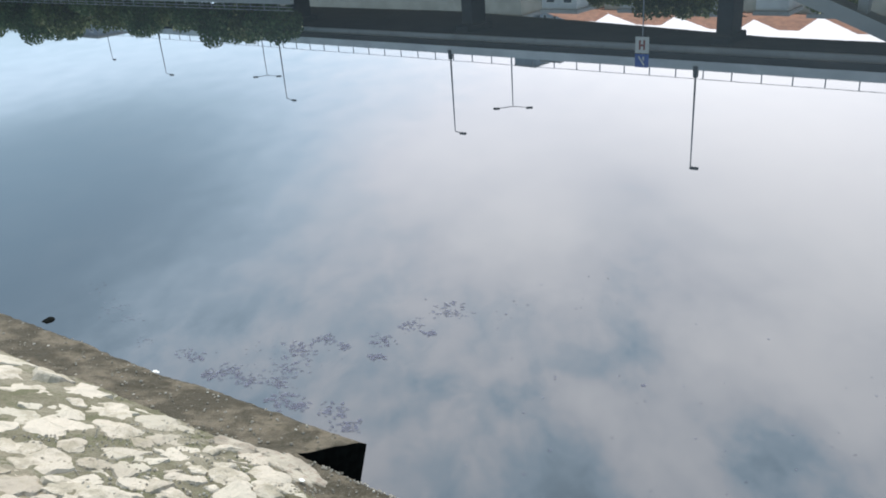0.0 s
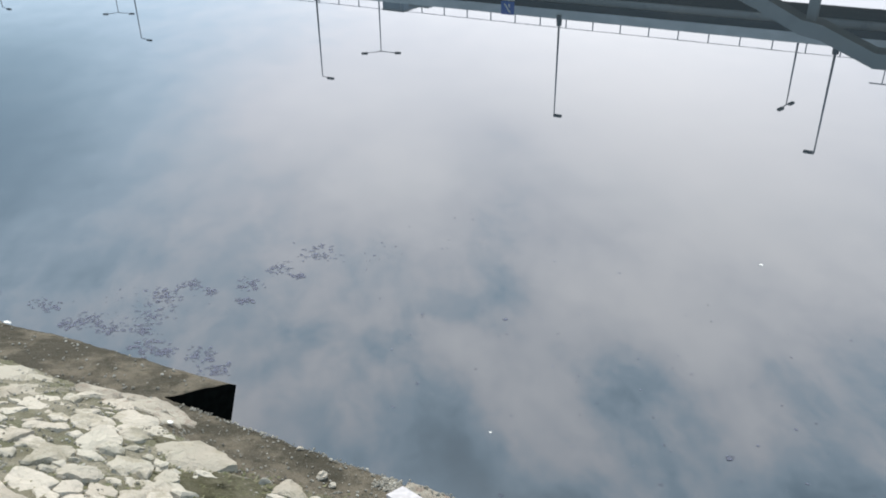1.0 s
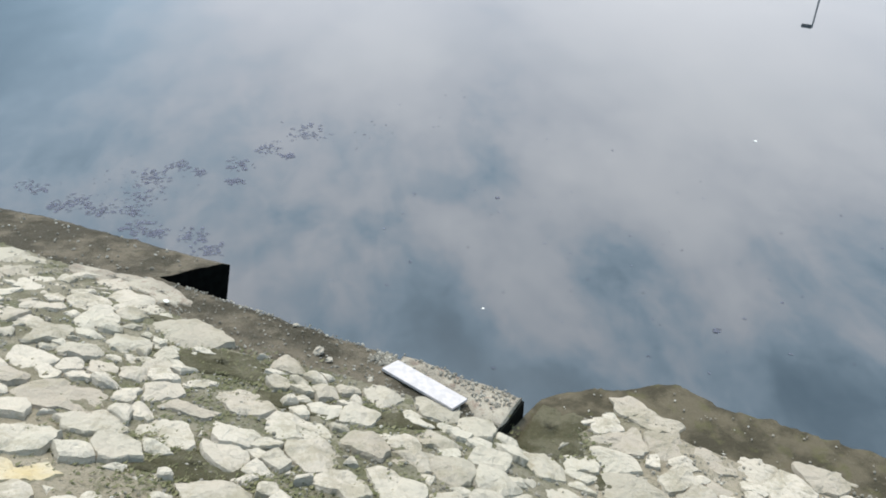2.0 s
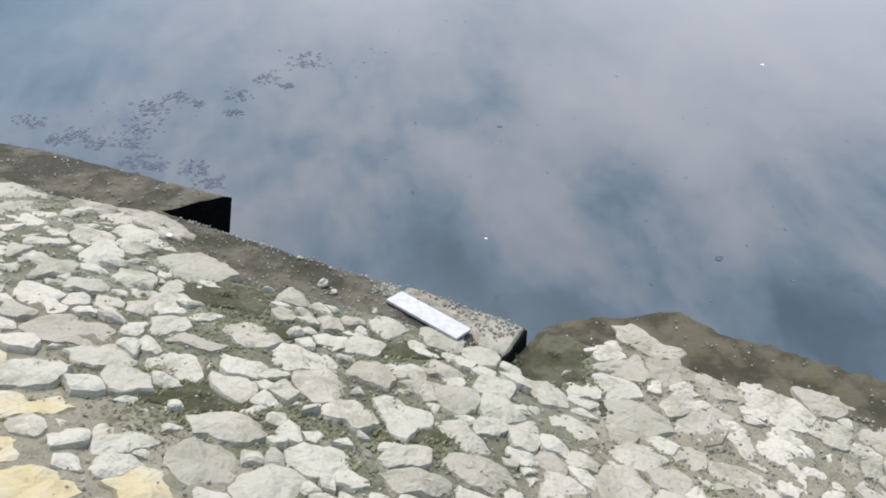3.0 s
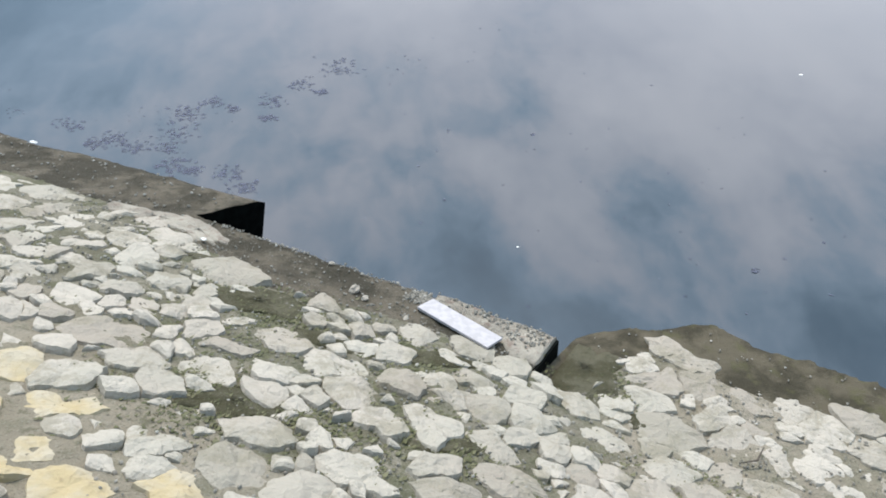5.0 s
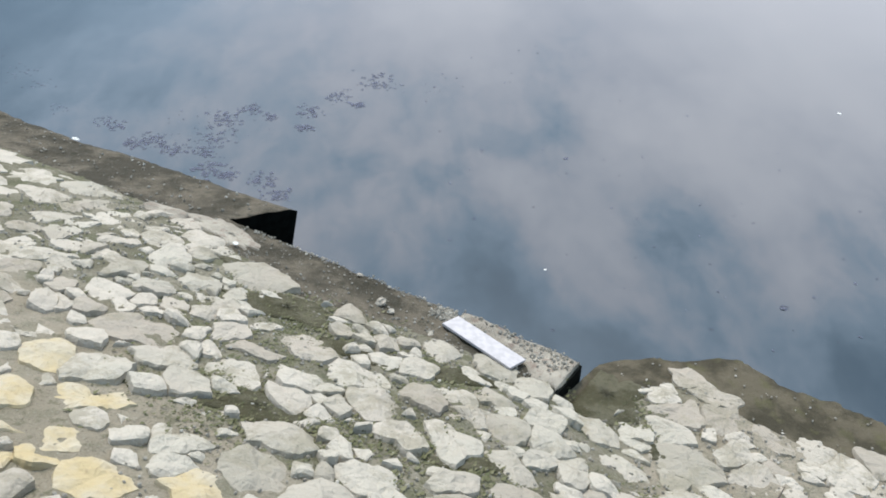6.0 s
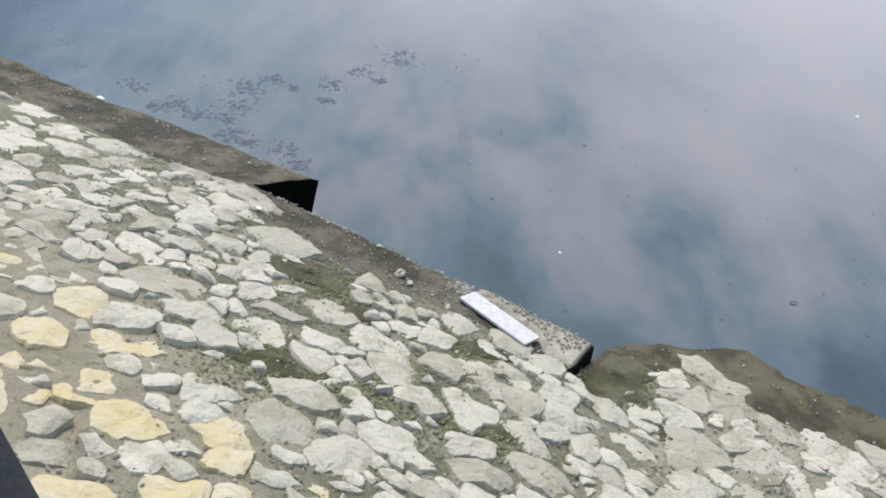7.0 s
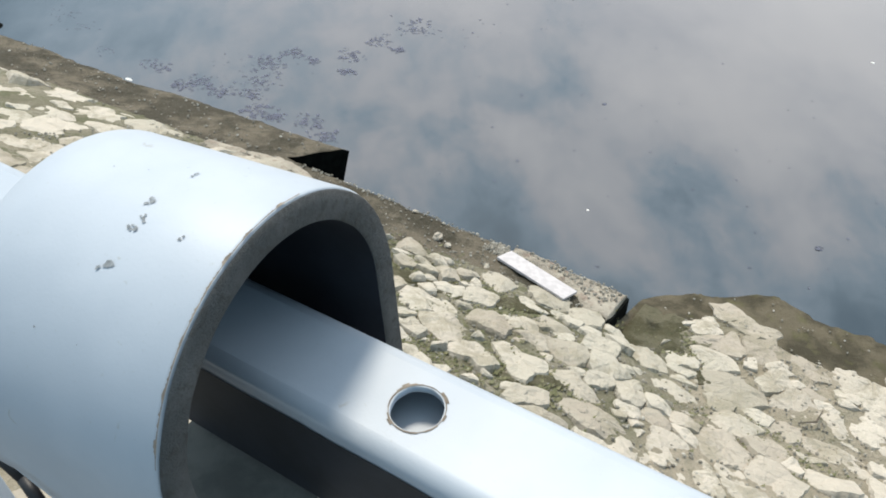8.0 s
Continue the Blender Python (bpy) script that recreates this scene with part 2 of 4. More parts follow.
LEAF = [mat_leaf("deep_green_leaves", (0.045, 0.085, 0.025), (0.095, 0.14, 0.045)), mat_leaf("olive_leaves", (0.07, 0.10, 0.025), (0.15, 0.165, 0.05))]
ROOF = plain("orange_roof_tiles", (0.46, 0.20, 0.11), 0.85, 0, 1.2, 0.35)
PLASTER = plain("cream_plaster", (0.55, 0.51, 0.43), 0.9, 0, 0.4, 0.2)
GREYWALL = plain("blue_grey_cladding", (0.30, 0.34, 0.39), 0.7, 0, 0.3, 0.15)
PANE = plain("window_glass_dark", (0.05, 0.06, 0.07), 0.15, 0, 0.5)
BLUE = plain("blue_sign_enamel", (0.03, 0.10, 0.42), 0.5, 0, 3, 0.1)
SIGNWHITE = plain("white_sign_enamel", (0.75, 0.72, 0.66), 0.5, 0, 3, 0.1)
SIGNRED = plain("red_brown_sign_paint", (0.32, 0.08, 0.06), 0.5, 0, 3, 0.1)
LAND = plain("far_bank_soil", (0.15, 0.145, 0.11), 0.95, 0, 0.15, 0.4)
PAVING = mat_concrete("promenade_paving", (0.22, 0.21, 0.19), (0.27, 0.26, 0.24), (0.17, 0.16, 0.15))


# ---------------------------------------------------------------- mesh helpers
def obj(name, bm, mat, smooth=False):
    me = bpy.data.meshes.new(name)
    bm.normal_update()
    bm.to_mesh(me)
    bm.free()
    me.materials.append(mat)
    if smooth:
        for f in me.polygons:
            f.use_smooth = True
    return new(name, me)


def part(name, bm, mat, parent, label="", smooth=False):
    ob = obj(name, bm, mat, smooth)
    ob.parent = parent
    return tagged(ob, label)


def thing(name, at, label, category, group="", kind="", turn=0.0):
    ob = new(name)
    ob.empty_display_size = 0.1
    ob.matrix_world = pose(*at, 0, 0, turn)
    return tagged(ob, label, category, group, kind)


def box(bm, x0, x1, y0, y1, z0, z1, bevel=0.0):
    vs = [bm.verts.new((x, y, z)) for x in (x0, x1) for y in (y0, y1) for z in (z0, z1)]
    fs = [bm.faces.new([vs[i] for i in q]) for q in ((0, 1, 3, 2), (4, 6, 7, 5), (0, 4, 5, 1), (2, 3, 7, 6), (0, 2, 6, 4), (1, 5, 7, 3))]
    if bevel:
        es = list({e for f in fs for e in f.edges})
        bmesh.ops.bevel(bm, geom=es, offset=bevel, segments=2, profile=0.5, affect="EDGES")
    return bm


def tube(bm, a, b, r0, r1=None, n=10, cap=True):
    """A tapered round bar from a to b."""
    a, b = Vector(a), Vector(b)
    r1 = r0 if r1 is None else r1
    q = (b - a).to_track_quat("Z", "Y").to_matrix()
    rings = []
    for p, r in ((a, r0), (b, r1)):
        rings.append([bm.verts.new(p + q @ Vector((r * math.cos(2 * math.pi * i / n), r * math.sin(2 * math.pi * i / n), 0))) for i in range(n)])
    for i in range(n):
        bm.faces.new((rings[0][i], rings[0][(i + 1) % n], rings[1][(i + 1) % n], rings[1][i]))
    if cap:
        bm.faces.new(rings[0][::-1])
        bm.faces.new(rings[1])
    return bm


def smooth_step(a, b, x):
    x = min(max((x - a) / (b - a), 0.0), 1.0)
    return x * x * (3 - 2 * x)


def line(x, *pts):
    """Straight from point to point."""
    if x <= pts[0][0]:
        return pts[0][1]
    for (a, p), (b, q) in zip(pts, pts[1:]):
        if x <= b:
            return p + (q - p) * (x - a) / (b - a)
    return pts[-1][1]


# ---------------------------------------------------------------- the near bank
# In the bank's own axes: x along the kerb, y towards the water, z up.
BANK = pose(1.42, 3.23, 0, 0, 0, -32.5)
BLOCK_X = -2.46


def kerb_edge(x):
    return line(x, (-2.4, -0.20), (-1.97, -0.16), (-1.57, -0.135), (-1.2, -0.08), (-0.8, -0.05), (-0.4, -0.022), (-0.1, 0.010), (0.02, 0.004))


def block_edge(x):
    return line(x, (-14, -0.1), (-6.9, 0.04), (-5.9, 0.10), (-4.45, 0.13), (-3.9, 0.185), (-3.4, 0.225), (-2.8, 0.245), (-2.34, 0.31))


def shore_line(x):
    """Where the bank dips under the water, past the end of the kerb."""
    return line(x, (0.0, 0.28), (0.15, 0.42), (0.28, 0.51), (0.5, 0.62), (0.66, 0.76), (0.75, 0.815), (0.84, 0.80), (0.95, 0.76), (1.1, 0.735), (1.7, 0.745), (2.2, 0.72), (9, 0.7))


def drop_width(y):
    """The step past the kerb's end is sharp by the water and eases off up the slope."""
    return 0.08 + 0.9 * min(max((-0.36 - y) / 0.5, 0.0), 1.0)


def slope(x, y):
    """Height of the bank's face."""
    d = -y
    z = 0.28 + 0.30 * d if d < 0.4 else 0.40 + 0.5 * (d - 0.4)
    if y > 0:
        z = 0.28 - 0.30 * y
    z -= 0.07 * max(min(x, 2.2), -2.4) + 0.10 * smooth_step(0.0, drop_width(y), x)
    if x > 0.0 and y > -0.4:
        top, s = 0.40 - 0.07 * min(x, 2.2) - 0.10 * smooth_step(0.0, drop_width(y), x), shore_line(x)
        z = top * (s - y) / (s + 0.4) if y < s else -0.25 * (y - s)
    if x < BLOCK_X:
        e = block_edge(x)
        if y > e - 0.75:
            z = min(z, 0.33 + 0.36 * (e - y))
    return z


def rough(x, y, s=1.0):
    v = Vector((x, y, 0.0))
    return s * (0.020 * noise.noise(v * 2.1) + 0.016 * noise.fractal(v * 7.0, 0.9, 2.0, 4) + 0.010 * noise.noise(v * 24.0))


def on_bank(x, y, lift=0.0):
    return BANK @ Vector((x, y, slope(x, y) + lift))


def mud_start(x):
    """Where the stones give way to bare silt, going towards the water."""
    if x > 0.0:
        return line(x, (0.0, -0.35), (0.22, -0.25), (0.34, 0.12), (0.48, 0.32), (1.0, 0.23), (1.46, 0.22), (2.0, 0.30), (4.0, 0.3))
    if x > BLOCK_X:
        return line(x, (-2.4, -0.45), (-2.1, -0.50), (-1.5, -0.66), (-1.2, -0.54), (-0.7, -0.38), (0.0, -0.36))
    return line(x, (-14, -0.55), (-6, -0.62), (-4.4, -0.42), (-3.0, -0.40), (-2.4, -0.30))


def sheet(x0, x1, nx, y0, edge, ny, name, mat, sink=0.0, s=1.0):
    bm = bmesh.new()
    rows = []
    for i in range(nx + 1):
        x = x0 + (x1 - x0) * i / nx
        y1 = edge(x)
        col = []
        for j in range(ny + 1):
            y = y0(x) + (y1 - y0(x)) * j / ny
            col.append(bm.verts.new((x, y, slope(x, y) + rough(x, y, s) - sink)))
        rows.append(col)
    for a, b in zip(rows, rows[1:]):
        for j in range(ny):
            bm.faces.new((a[j], b[j], b[j + 1], a[j + 1]))
    ob = obj(name, bm, mat, True)
    ob.matrix_world = BANK
    return ob


TOP_Y = -3.28
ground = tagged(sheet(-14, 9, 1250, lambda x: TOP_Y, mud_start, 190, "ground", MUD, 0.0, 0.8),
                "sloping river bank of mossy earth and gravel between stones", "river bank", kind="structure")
shore = tagged(sheet(0.03, 9, 260, lambda x: mud_start(x) - 0.05, lambda x: 1.7, 60, "shore", SILT, 0.004, 0.45),
               "wet brown silt running down into the water", "mud", kind="structure")


def kerb_body(x0, x1, edge, inner, n, name, mat, lift=0.0, skew=0.0, dark_end=False):
    """A concrete edging strip: rough top, face down into the water."""
    bm = bmesh.new()
    cols = []
    for i in range(n + 1):
        x = x0 + (x1 - x0) * i / n
        a, b = inner(x) - 0.06, edge(x) + 0.012 * noise.noise(Vector((x * 6, 3, 0)))
        ring = [bm.verts.new((x, a, slope(x, a) - 0.3))]
        for j in range(13):
            y = a + (b - a) * j / 12
            up = lift * smooth_step(a, a + 0.1, y)
            off = skew * (y + 0.23) / 0.5 * min(max((x - x1 + 0.5) / 0.5, 0), 1)
            ring.append(bm.verts.new((x + off, y, slope(x - 0.001, y) + rough(x, y, 0.9) + up - (0.02 if j == 12 else 0) - (0.03 if j == 0 else 0))))
        ring.append(bm.verts.new((x, b - 0.22, -0.7)))
        ring.append(bm.verts.new((x, a, -0.7)))
        cols.append(ring)
    for a, b in zip(cols, cols[1:]):
        for j in range(len(a)):
            k = (j + 1) % len(a)
            bm.faces.new((a[j], b[j], b[k], a[k]))
    bm.faces.new(cols[0])
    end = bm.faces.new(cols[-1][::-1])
    # end turned from the sun: its shade is a near-black material
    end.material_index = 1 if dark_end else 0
    ob = obj(name, bm, mat, True)
    ob.data.materials.append(SHADE_AND_CLOD)
    for f in ob.data.polygons:
        if abs(f.normal.x) > 0.7:
            f.use_smooth = False
    ob.matrix_world = BANK
    return ob


def tip_inner(x):
    """Inner side of the pale end of the kerb, along the board."""
    return line(x, (-0.74, -0.08), (-0.5, -0.12), (-0.25, -0.19), (-0.15, -0.30))


kerb = tagged(kerb_body(BLOCK_X, -0.01, lambda x: kerb_edge(x) - 0.03 * smooth_step(-0.8, -0.7, x), mud_start, 110, "kerb", KERB), "silt-covered concrete kerb along the water", "kerb", kind="structure")
kerb_tip = tagged(kerb_body(-0.74, 0.015, kerb_edge, tip_inner, 44, "kerb", KERB_END, lift=0.022),
                  "broken end of the pale concrete kerb", "kerb", kind="structure")
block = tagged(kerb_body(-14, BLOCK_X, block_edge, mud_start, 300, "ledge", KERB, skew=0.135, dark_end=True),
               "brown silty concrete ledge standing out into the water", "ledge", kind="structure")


# dark sheet for the shade on the kerb's broken end
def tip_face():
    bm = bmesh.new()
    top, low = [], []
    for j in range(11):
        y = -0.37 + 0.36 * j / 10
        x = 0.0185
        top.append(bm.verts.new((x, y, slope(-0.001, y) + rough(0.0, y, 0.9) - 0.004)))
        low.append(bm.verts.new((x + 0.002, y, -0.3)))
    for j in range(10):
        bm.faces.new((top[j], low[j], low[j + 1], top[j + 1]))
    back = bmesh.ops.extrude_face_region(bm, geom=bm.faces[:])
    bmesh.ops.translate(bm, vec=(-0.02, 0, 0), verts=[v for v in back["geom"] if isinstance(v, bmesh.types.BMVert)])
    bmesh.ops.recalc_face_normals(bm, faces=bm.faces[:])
    part("end_face", bm, SHADE_AND_CLOD, kerb_tip, "broken end of the kerb, coloured dark for its shade")


tip_face()


# water: one sheet out to the horizon
def make_water():
    bm = bmesh.new()
    q = [bm.verts.new(v) for v in ((-900, -2, 0), (900, -2, 0), (900, 1500, 0), (-900, 1500, 0))]
    bm.faces.new(q)
    tagged(obj("water", bm, WATER), "still murky grey-blue river water reflecting the cloudy sky", "water", kind="structure")


make_water()


# promenade on top of the bank, behind and below the camera
def make_promenade():
    bm = bmesh.new()
    box(bm, -300, 300, -400, TOP_Y + 0.02, 0.4, 2.25, 0.02)
    ob = tagged(obj("pavement", bm, PAVING), "concrete promenade on top of the river bank", "promenade", kind="structure")
    ob.matrix_world = BANK
    return ob


make_promenade()


# ---------------------------------------------------------------- railing sleeve and bar close to the lens
PIPE_C, PIPE_A = Vector((0.182, 0.151, 3.422)), Vector((0.882, -0.468, 0.050)).normalized()
PIPE_N = (Vector((0, 0, 1)) - PIPE_A.z * PIPE_A).normalized()
PIPE_S = PIPE_A.cross(PIPE_N)


def railing():
    frame_m = Matrix((PIPE_A, PIPE_S, PIPE_N)).transposed().to_4x4()
    frame_m.translation = PIPE_C
    root = new("railing")
    root.empty_display_size = 0.1
    root.matrix_world = frame_m
    tagged(root, "pale blue-grey steel railing, a bent hood over its bar", "railing")
    # hood: a thick bent plate, round on top, straight down both sides
    R, r, L = 0.108, 0.0898, 0.148
    near_leg, far_leg = 0.038, 0.130

    def hoop(q, x, cut=0.0):
        leg = line(-x, (0, 0.13), (0.12, near_leg), (0.2, near_leg)) - cut
        pts = [(q, -leg + leg * k / 3) for k in range(3)]
        pts += [(q * math.cos(math.pi * k / 40), q * math.sin(math.pi * k / 40)) for k in range(41)]
        pts += [(-q, -(far_leg - cut) * k / 3) for k in range(1, 4)]
        return pts

    bm = bmesh.new()
    prof = [(-L, r), (-L, R - 0.002), (-L + 0.002, R), (-0.12, R), (-0.06, R), (-0.003, R), (-0.001, R - 0.001), (0.0, R - 0.003), (0.0, r + 0.002), (-0.002, r), (-0.06, r), (-0.12, r)]
    rings = [[bm.verts.new((x, y, z)) for y, z in hoop(q, x)] for x, q in prof]
    n = len(rings[0])
    for a, b in zip(rings, rings[1:] + rings[:1]):
        for i in range(n - 1):
            bm.faces.new((a[i], b[i], b[i + 1], a[i + 1]))
    bm.faces.new([g[0] for g in rings])
    bm.faces.new([g[-1] for g in rings][::-1])
    bmesh.ops.recalc_face_normals(bm, faces=bm.faces[:])
    sleeve = part("hood", bm, PAINT, root, "thick bent steel hood with a bare worn rim", True)
    for f in sleeve.data.polygons:
        f.use_smooth = abs(f.normal.x) < 0.5 and len(f.vertices) == 4
    rng = random.Random(14)
    for x, deg, size in ((-0.061, 64, 0.0042), (-0.0606, 76, 0.0030), (-0.059, 79.5, 0.0024), (-0.064, 85.6, 0.0027), (-0.084, 96.5, 0.0012), (-0.105, 94, 0.0011),
                         (-0.059, 101, 0.0020), (-0.070, 104, 0.0014), (-0.032, 78, 0.0020), (-0.087, 43, 0.0013), (-0.058, 43, 0.0010), (-0.045, 115, 0.0012)):
        bm = bmesh.new()
        for k in range(4 if size > 0.0018 else 1):
            cx, ca = x + rng.gauss(0, size * 0.55), radians(deg) + rng.gauss(0, size * 0.55) / R
            s, vs = size * rng.uniform(0.3, 0.62), []
            for m in range(9):
                a = 2 * math.pi * m / 9
                q = s * rng.uniform(0.45, 1.25)
                t = ca + q * math.sin(a) / R
                vs.append(bm.verts.new((cx + q * math.cos(a), (R + 0.0004 + 0.0001 * k) * math.cos(t), (R + 0.0004 + 0.0001 * k) * math.sin(t))))
            bm.faces.new(vs)
        part("paint_chip", bm, SCUFF, sleeve, "grey scuff where paint has flaked off")
    # flaking lip of paint along the cut edge
    bm = bmesh.new()
    lip = []
    for k in range(150):
        t = radians(20 + 88 * k / 149)
        d = 0.0004 + 0.0030 * max(noise.noise(Vector((k * 0.13, 2, 0))), 0) + 0.0016 * abs(noise.noise(Vector((k * 0.6, 7, 0))))
        lip.append([bm.verts.new((x, (R + 0.0003) * math.cos(t), (R + 0.0003) * math.sin(t))) for x in (-0.0006, -0.0006 - d)])
    for p, q in zip(lip, lip[1:]):
        bm.faces.new((p[0], p[1], q[1], q[0]))
    part("worn_lip", bm, CHIP, sleeve, "brown worn lip where the paint flakes")
    # lining with the hood's inner shade in its colour; plate closing the far end
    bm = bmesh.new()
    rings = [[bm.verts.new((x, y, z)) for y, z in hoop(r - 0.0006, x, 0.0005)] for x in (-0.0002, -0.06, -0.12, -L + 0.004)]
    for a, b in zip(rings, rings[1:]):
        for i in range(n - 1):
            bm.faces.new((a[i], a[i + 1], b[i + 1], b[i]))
    part("lining", bm, SHADE_STEEL, sleeve, "inside of the hood, recess shade in its colour", True)
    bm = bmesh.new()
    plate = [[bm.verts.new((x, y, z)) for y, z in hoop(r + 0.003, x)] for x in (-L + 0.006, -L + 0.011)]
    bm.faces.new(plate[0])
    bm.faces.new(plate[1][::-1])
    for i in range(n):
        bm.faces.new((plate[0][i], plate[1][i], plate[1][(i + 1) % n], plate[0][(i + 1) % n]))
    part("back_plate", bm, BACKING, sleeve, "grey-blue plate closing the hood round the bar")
    bm = bmesh.new()
    box(bm, -0.125, -0.004, -r, r, -0.132, -0.127)
    part("floor_plate", bm, FLOORING, sleeve, "dusty grey plate under the bar")
    # worn rim: where the paint has gone from the cut edge
    bm = bmesh.new()
    prof = [(0.0002, R - 0.0012), (0.0012, R - 0.002), (0.0012, r + 0.0006), (0.0002, r - 0.0008)]
    rings = [[bm.verts.new((x, y * (1 + 0.010 * noise.noise(Vector((i * 0.4, q * 90, 0)))), z)) for i, (y, z) in enumerate(hoop(q, x, 0.001))] for x, q in prof]
    for a, b in zip(rings, rings[1:]):
        for i in range(n - 1):
            bm.faces.new((a[i], b[i], b[i + 1], a[i + 1]))
    bmesh.ops.recalc_face_normals(bm, faces=bm.faces[:])
    part("rim", bm, RIM, sleeve, "bare grey cut edge of the hood", True)
    # box bar with a round hole in its top wall
    turn = Matrix.Translation((0, -0.0245, 0)) @ Matrix.Rotation(math.atan(0.10), 4, "Z")
    w, top, low, t, hx, hr = 0.0365, -0.020, -0.120, 0.005, 0.068, 0.0160
    bm = bmesh.new()
    x0, x1, c = -1.3, 1.6, 0.011
    sec = []
    for cy, cz, a0 in ((w - c, top - c, 0), (-w + c, top - c, 90), (-w + c, low + c, 180), (w - c, low + c, 270)):
        for k in range(6):
            a = radians(a0 + 18 * k)
            sec.append((cy + c * math.cos(a), cz + c * math.sin(a)))
    ends = [[bm.verts.new((x, y, z)) for y, z in sec] for x in (x0, x1)]
    m = len(sec)
    for i in range(m):
        if i == 5:
            continue                     # the flat top wall is made apart, with its hole
        k = (i + 1) % m
        bm.faces.new((ends[0][i], ends[1][i], ends[1][k], ends[0][k]))
    bm.faces.new(ends[0])
    bm.faces.new(ends[1][::-1])
    yw = w - c
    rim, square, down = [], [], []
    for k in range(32):
        a = 2 * math.pi * k / 32
        ca, sa = math.cos(a), math.sin(a)
        wob = 1 + 0.05 * noise.noise(Vector((ca * 2, sa * 2, 5)))
        rim.append(bm.verts.new((hx + hr * wob * ca, hr * wob * sa, top)))
        down.append(bm.verts.new((hx + hr * wob * ca, hr * wob * sa, top - t)))
        q = yw / max(abs(ca), abs(sa))
        square.append(bm.verts.new((hx + q * ca, q * sa, top)))
    for k in range(32):
        j = (k + 1) % 32
        bm.faces.new((square[k], square[j], rim[j], rim[k]))
        bm.faces.new((rim[k], rim[j], down[j], down[k]))
    right = [square[k] for k in (28, 29, 30, 31, 0, 1, 2, 3, 4)]
    left = [square[k] for k in (12, 13, 14, 15, 16, 17, 18, 19, 20)]
    bm.faces.new([ends[1][6], ends[1][5]] + right[::-1])
    bm.faces.new([ends[0][5], ends[0][6]] + left[::-1])
    bmesh.ops.remove_doubles(bm, verts=bm.verts[:], dist=1e-6)
    bmesh.ops.recalc_face_normals(bm, faces=bm.faces[:])
    bmesh.ops.transform(bm, matrix=turn, verts=bm.verts[:])
    bar = part("bar", bm, PAINT, root, "box-section bar with a round bolt hole", True)
    for f in bar.data.polygons:
        f.use_smooth = len(f.vertices) == 4 and abs(f.normal.z) < 0.995
    # flank shade as a dark sheet; its top edge is ragged with worn paint
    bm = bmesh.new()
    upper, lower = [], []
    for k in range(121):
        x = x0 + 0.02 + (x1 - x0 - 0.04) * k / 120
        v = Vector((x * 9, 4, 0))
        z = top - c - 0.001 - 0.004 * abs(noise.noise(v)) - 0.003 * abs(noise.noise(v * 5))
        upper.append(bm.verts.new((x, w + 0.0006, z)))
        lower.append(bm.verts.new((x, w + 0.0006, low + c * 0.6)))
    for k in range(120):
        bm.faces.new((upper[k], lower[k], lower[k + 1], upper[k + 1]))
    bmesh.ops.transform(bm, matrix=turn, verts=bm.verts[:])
    part("flank", bm, SHADE_STEEL, bar, "dark sheet for the bar's shaded flank, worn along its edge")
    # floor seen inside the hole
    bm = bmesh.new()
    box(bm, hx - 0.05, hx + 0.05, -0.028, 0.028, top - 0.026, top - 0.022)
    bmesh.ops.transform(bm, matrix=turn, verts=bm.verts[:])
    part("inner_web", bm, PAINT, bar, "painted web inside the bar")
    # chipped paint round the hole
    bm = bmesh.new()
    for k in range(26):
        a = 2 * math.pi * k / 26
        if noise.noise(Vector((math.cos(a) * 1.7, math.sin(a) * 1.7, 2.0))) < -0.55:
            continue
        q0, q1 = hr * 1.04, hr * (1.07 + 0.22 * abs(noise.noise(Vector((k * 0.7, 9, 0)))))
        vs = [bm.verts.new((hx + q * math.cos(b), q * math.sin(b), top + 0.0004)) for q, b in ((q0, a), (q1, a), (q1, a + 0.25), (q0, a + 0.25))]
        bm.faces.new(vs)
    bmesh.ops.transform(bm, matrix=turn, verts=bm.verts[:])
    part("chipped_edge", bm, CHIP, bar, "brown chipped paint round the hole")
    # a black cable that runs down beside the hood
    bm = bmesh.new()
    way = [Vector(v) for v in ((-0.12, 0.19, 3.39), (-0.075, 0.178, 3.365), (-0.037, 0.162, 3.343), (-0.008, 0.144, 3.323), (0.005, 0.131, 3.310), (0.014, 0.115, 3.290), (0.018, 0.10, 3.22), (0.02, 0.09, 3.10))]
    for p, q in zip(way, way[1:]):
        tube(bm, p, q, 0.0042, n=10)
    bmesh.ops.transform(bm, matrix=frame_m.inverted(), verts=bm.verts[:])
    part("cable", bm, CABLE, root, "black rubber cable beside the hood", True)
    # posts that carry the bar, standing on the promenade
    inv = frame_m.inverted()
    for x in (-1.15, 1.45):
        p = frame_m @ (turn @ Vector((x, 0, low)))
        bm = bmesh.new()
        q = BANK.inverted() @ p
        foot = 2.2 if q.y < TOP_Y else slope(q.x, q.y) - 0.1
        box(bm, -0.04, 0.04, -0.04, 0.04, foot - p.z, 0.0, 0.006)
        bmesh.ops.transform(bm, matrix=inv @ Matrix.Translation(p), verts=bm.verts[:])
        part("post", bm, PAINT, root)
    return root


BACKING = plain("dark_blue_grey_paint", (0.12, 0.142, 0.16), 0.7, 0, 14, 0.3)
CABLE = plain("black_rubber", (0.012, 0.012, 0.014), 0.5, 0, 40, 0.3)
# shade of the hood's recess and the bar's flank, put into the colour
SHADE_STEEL = plain("shade_dark_steel", (0.018, 0.022, 0.030), 0.6, 0, 14, 0.4)
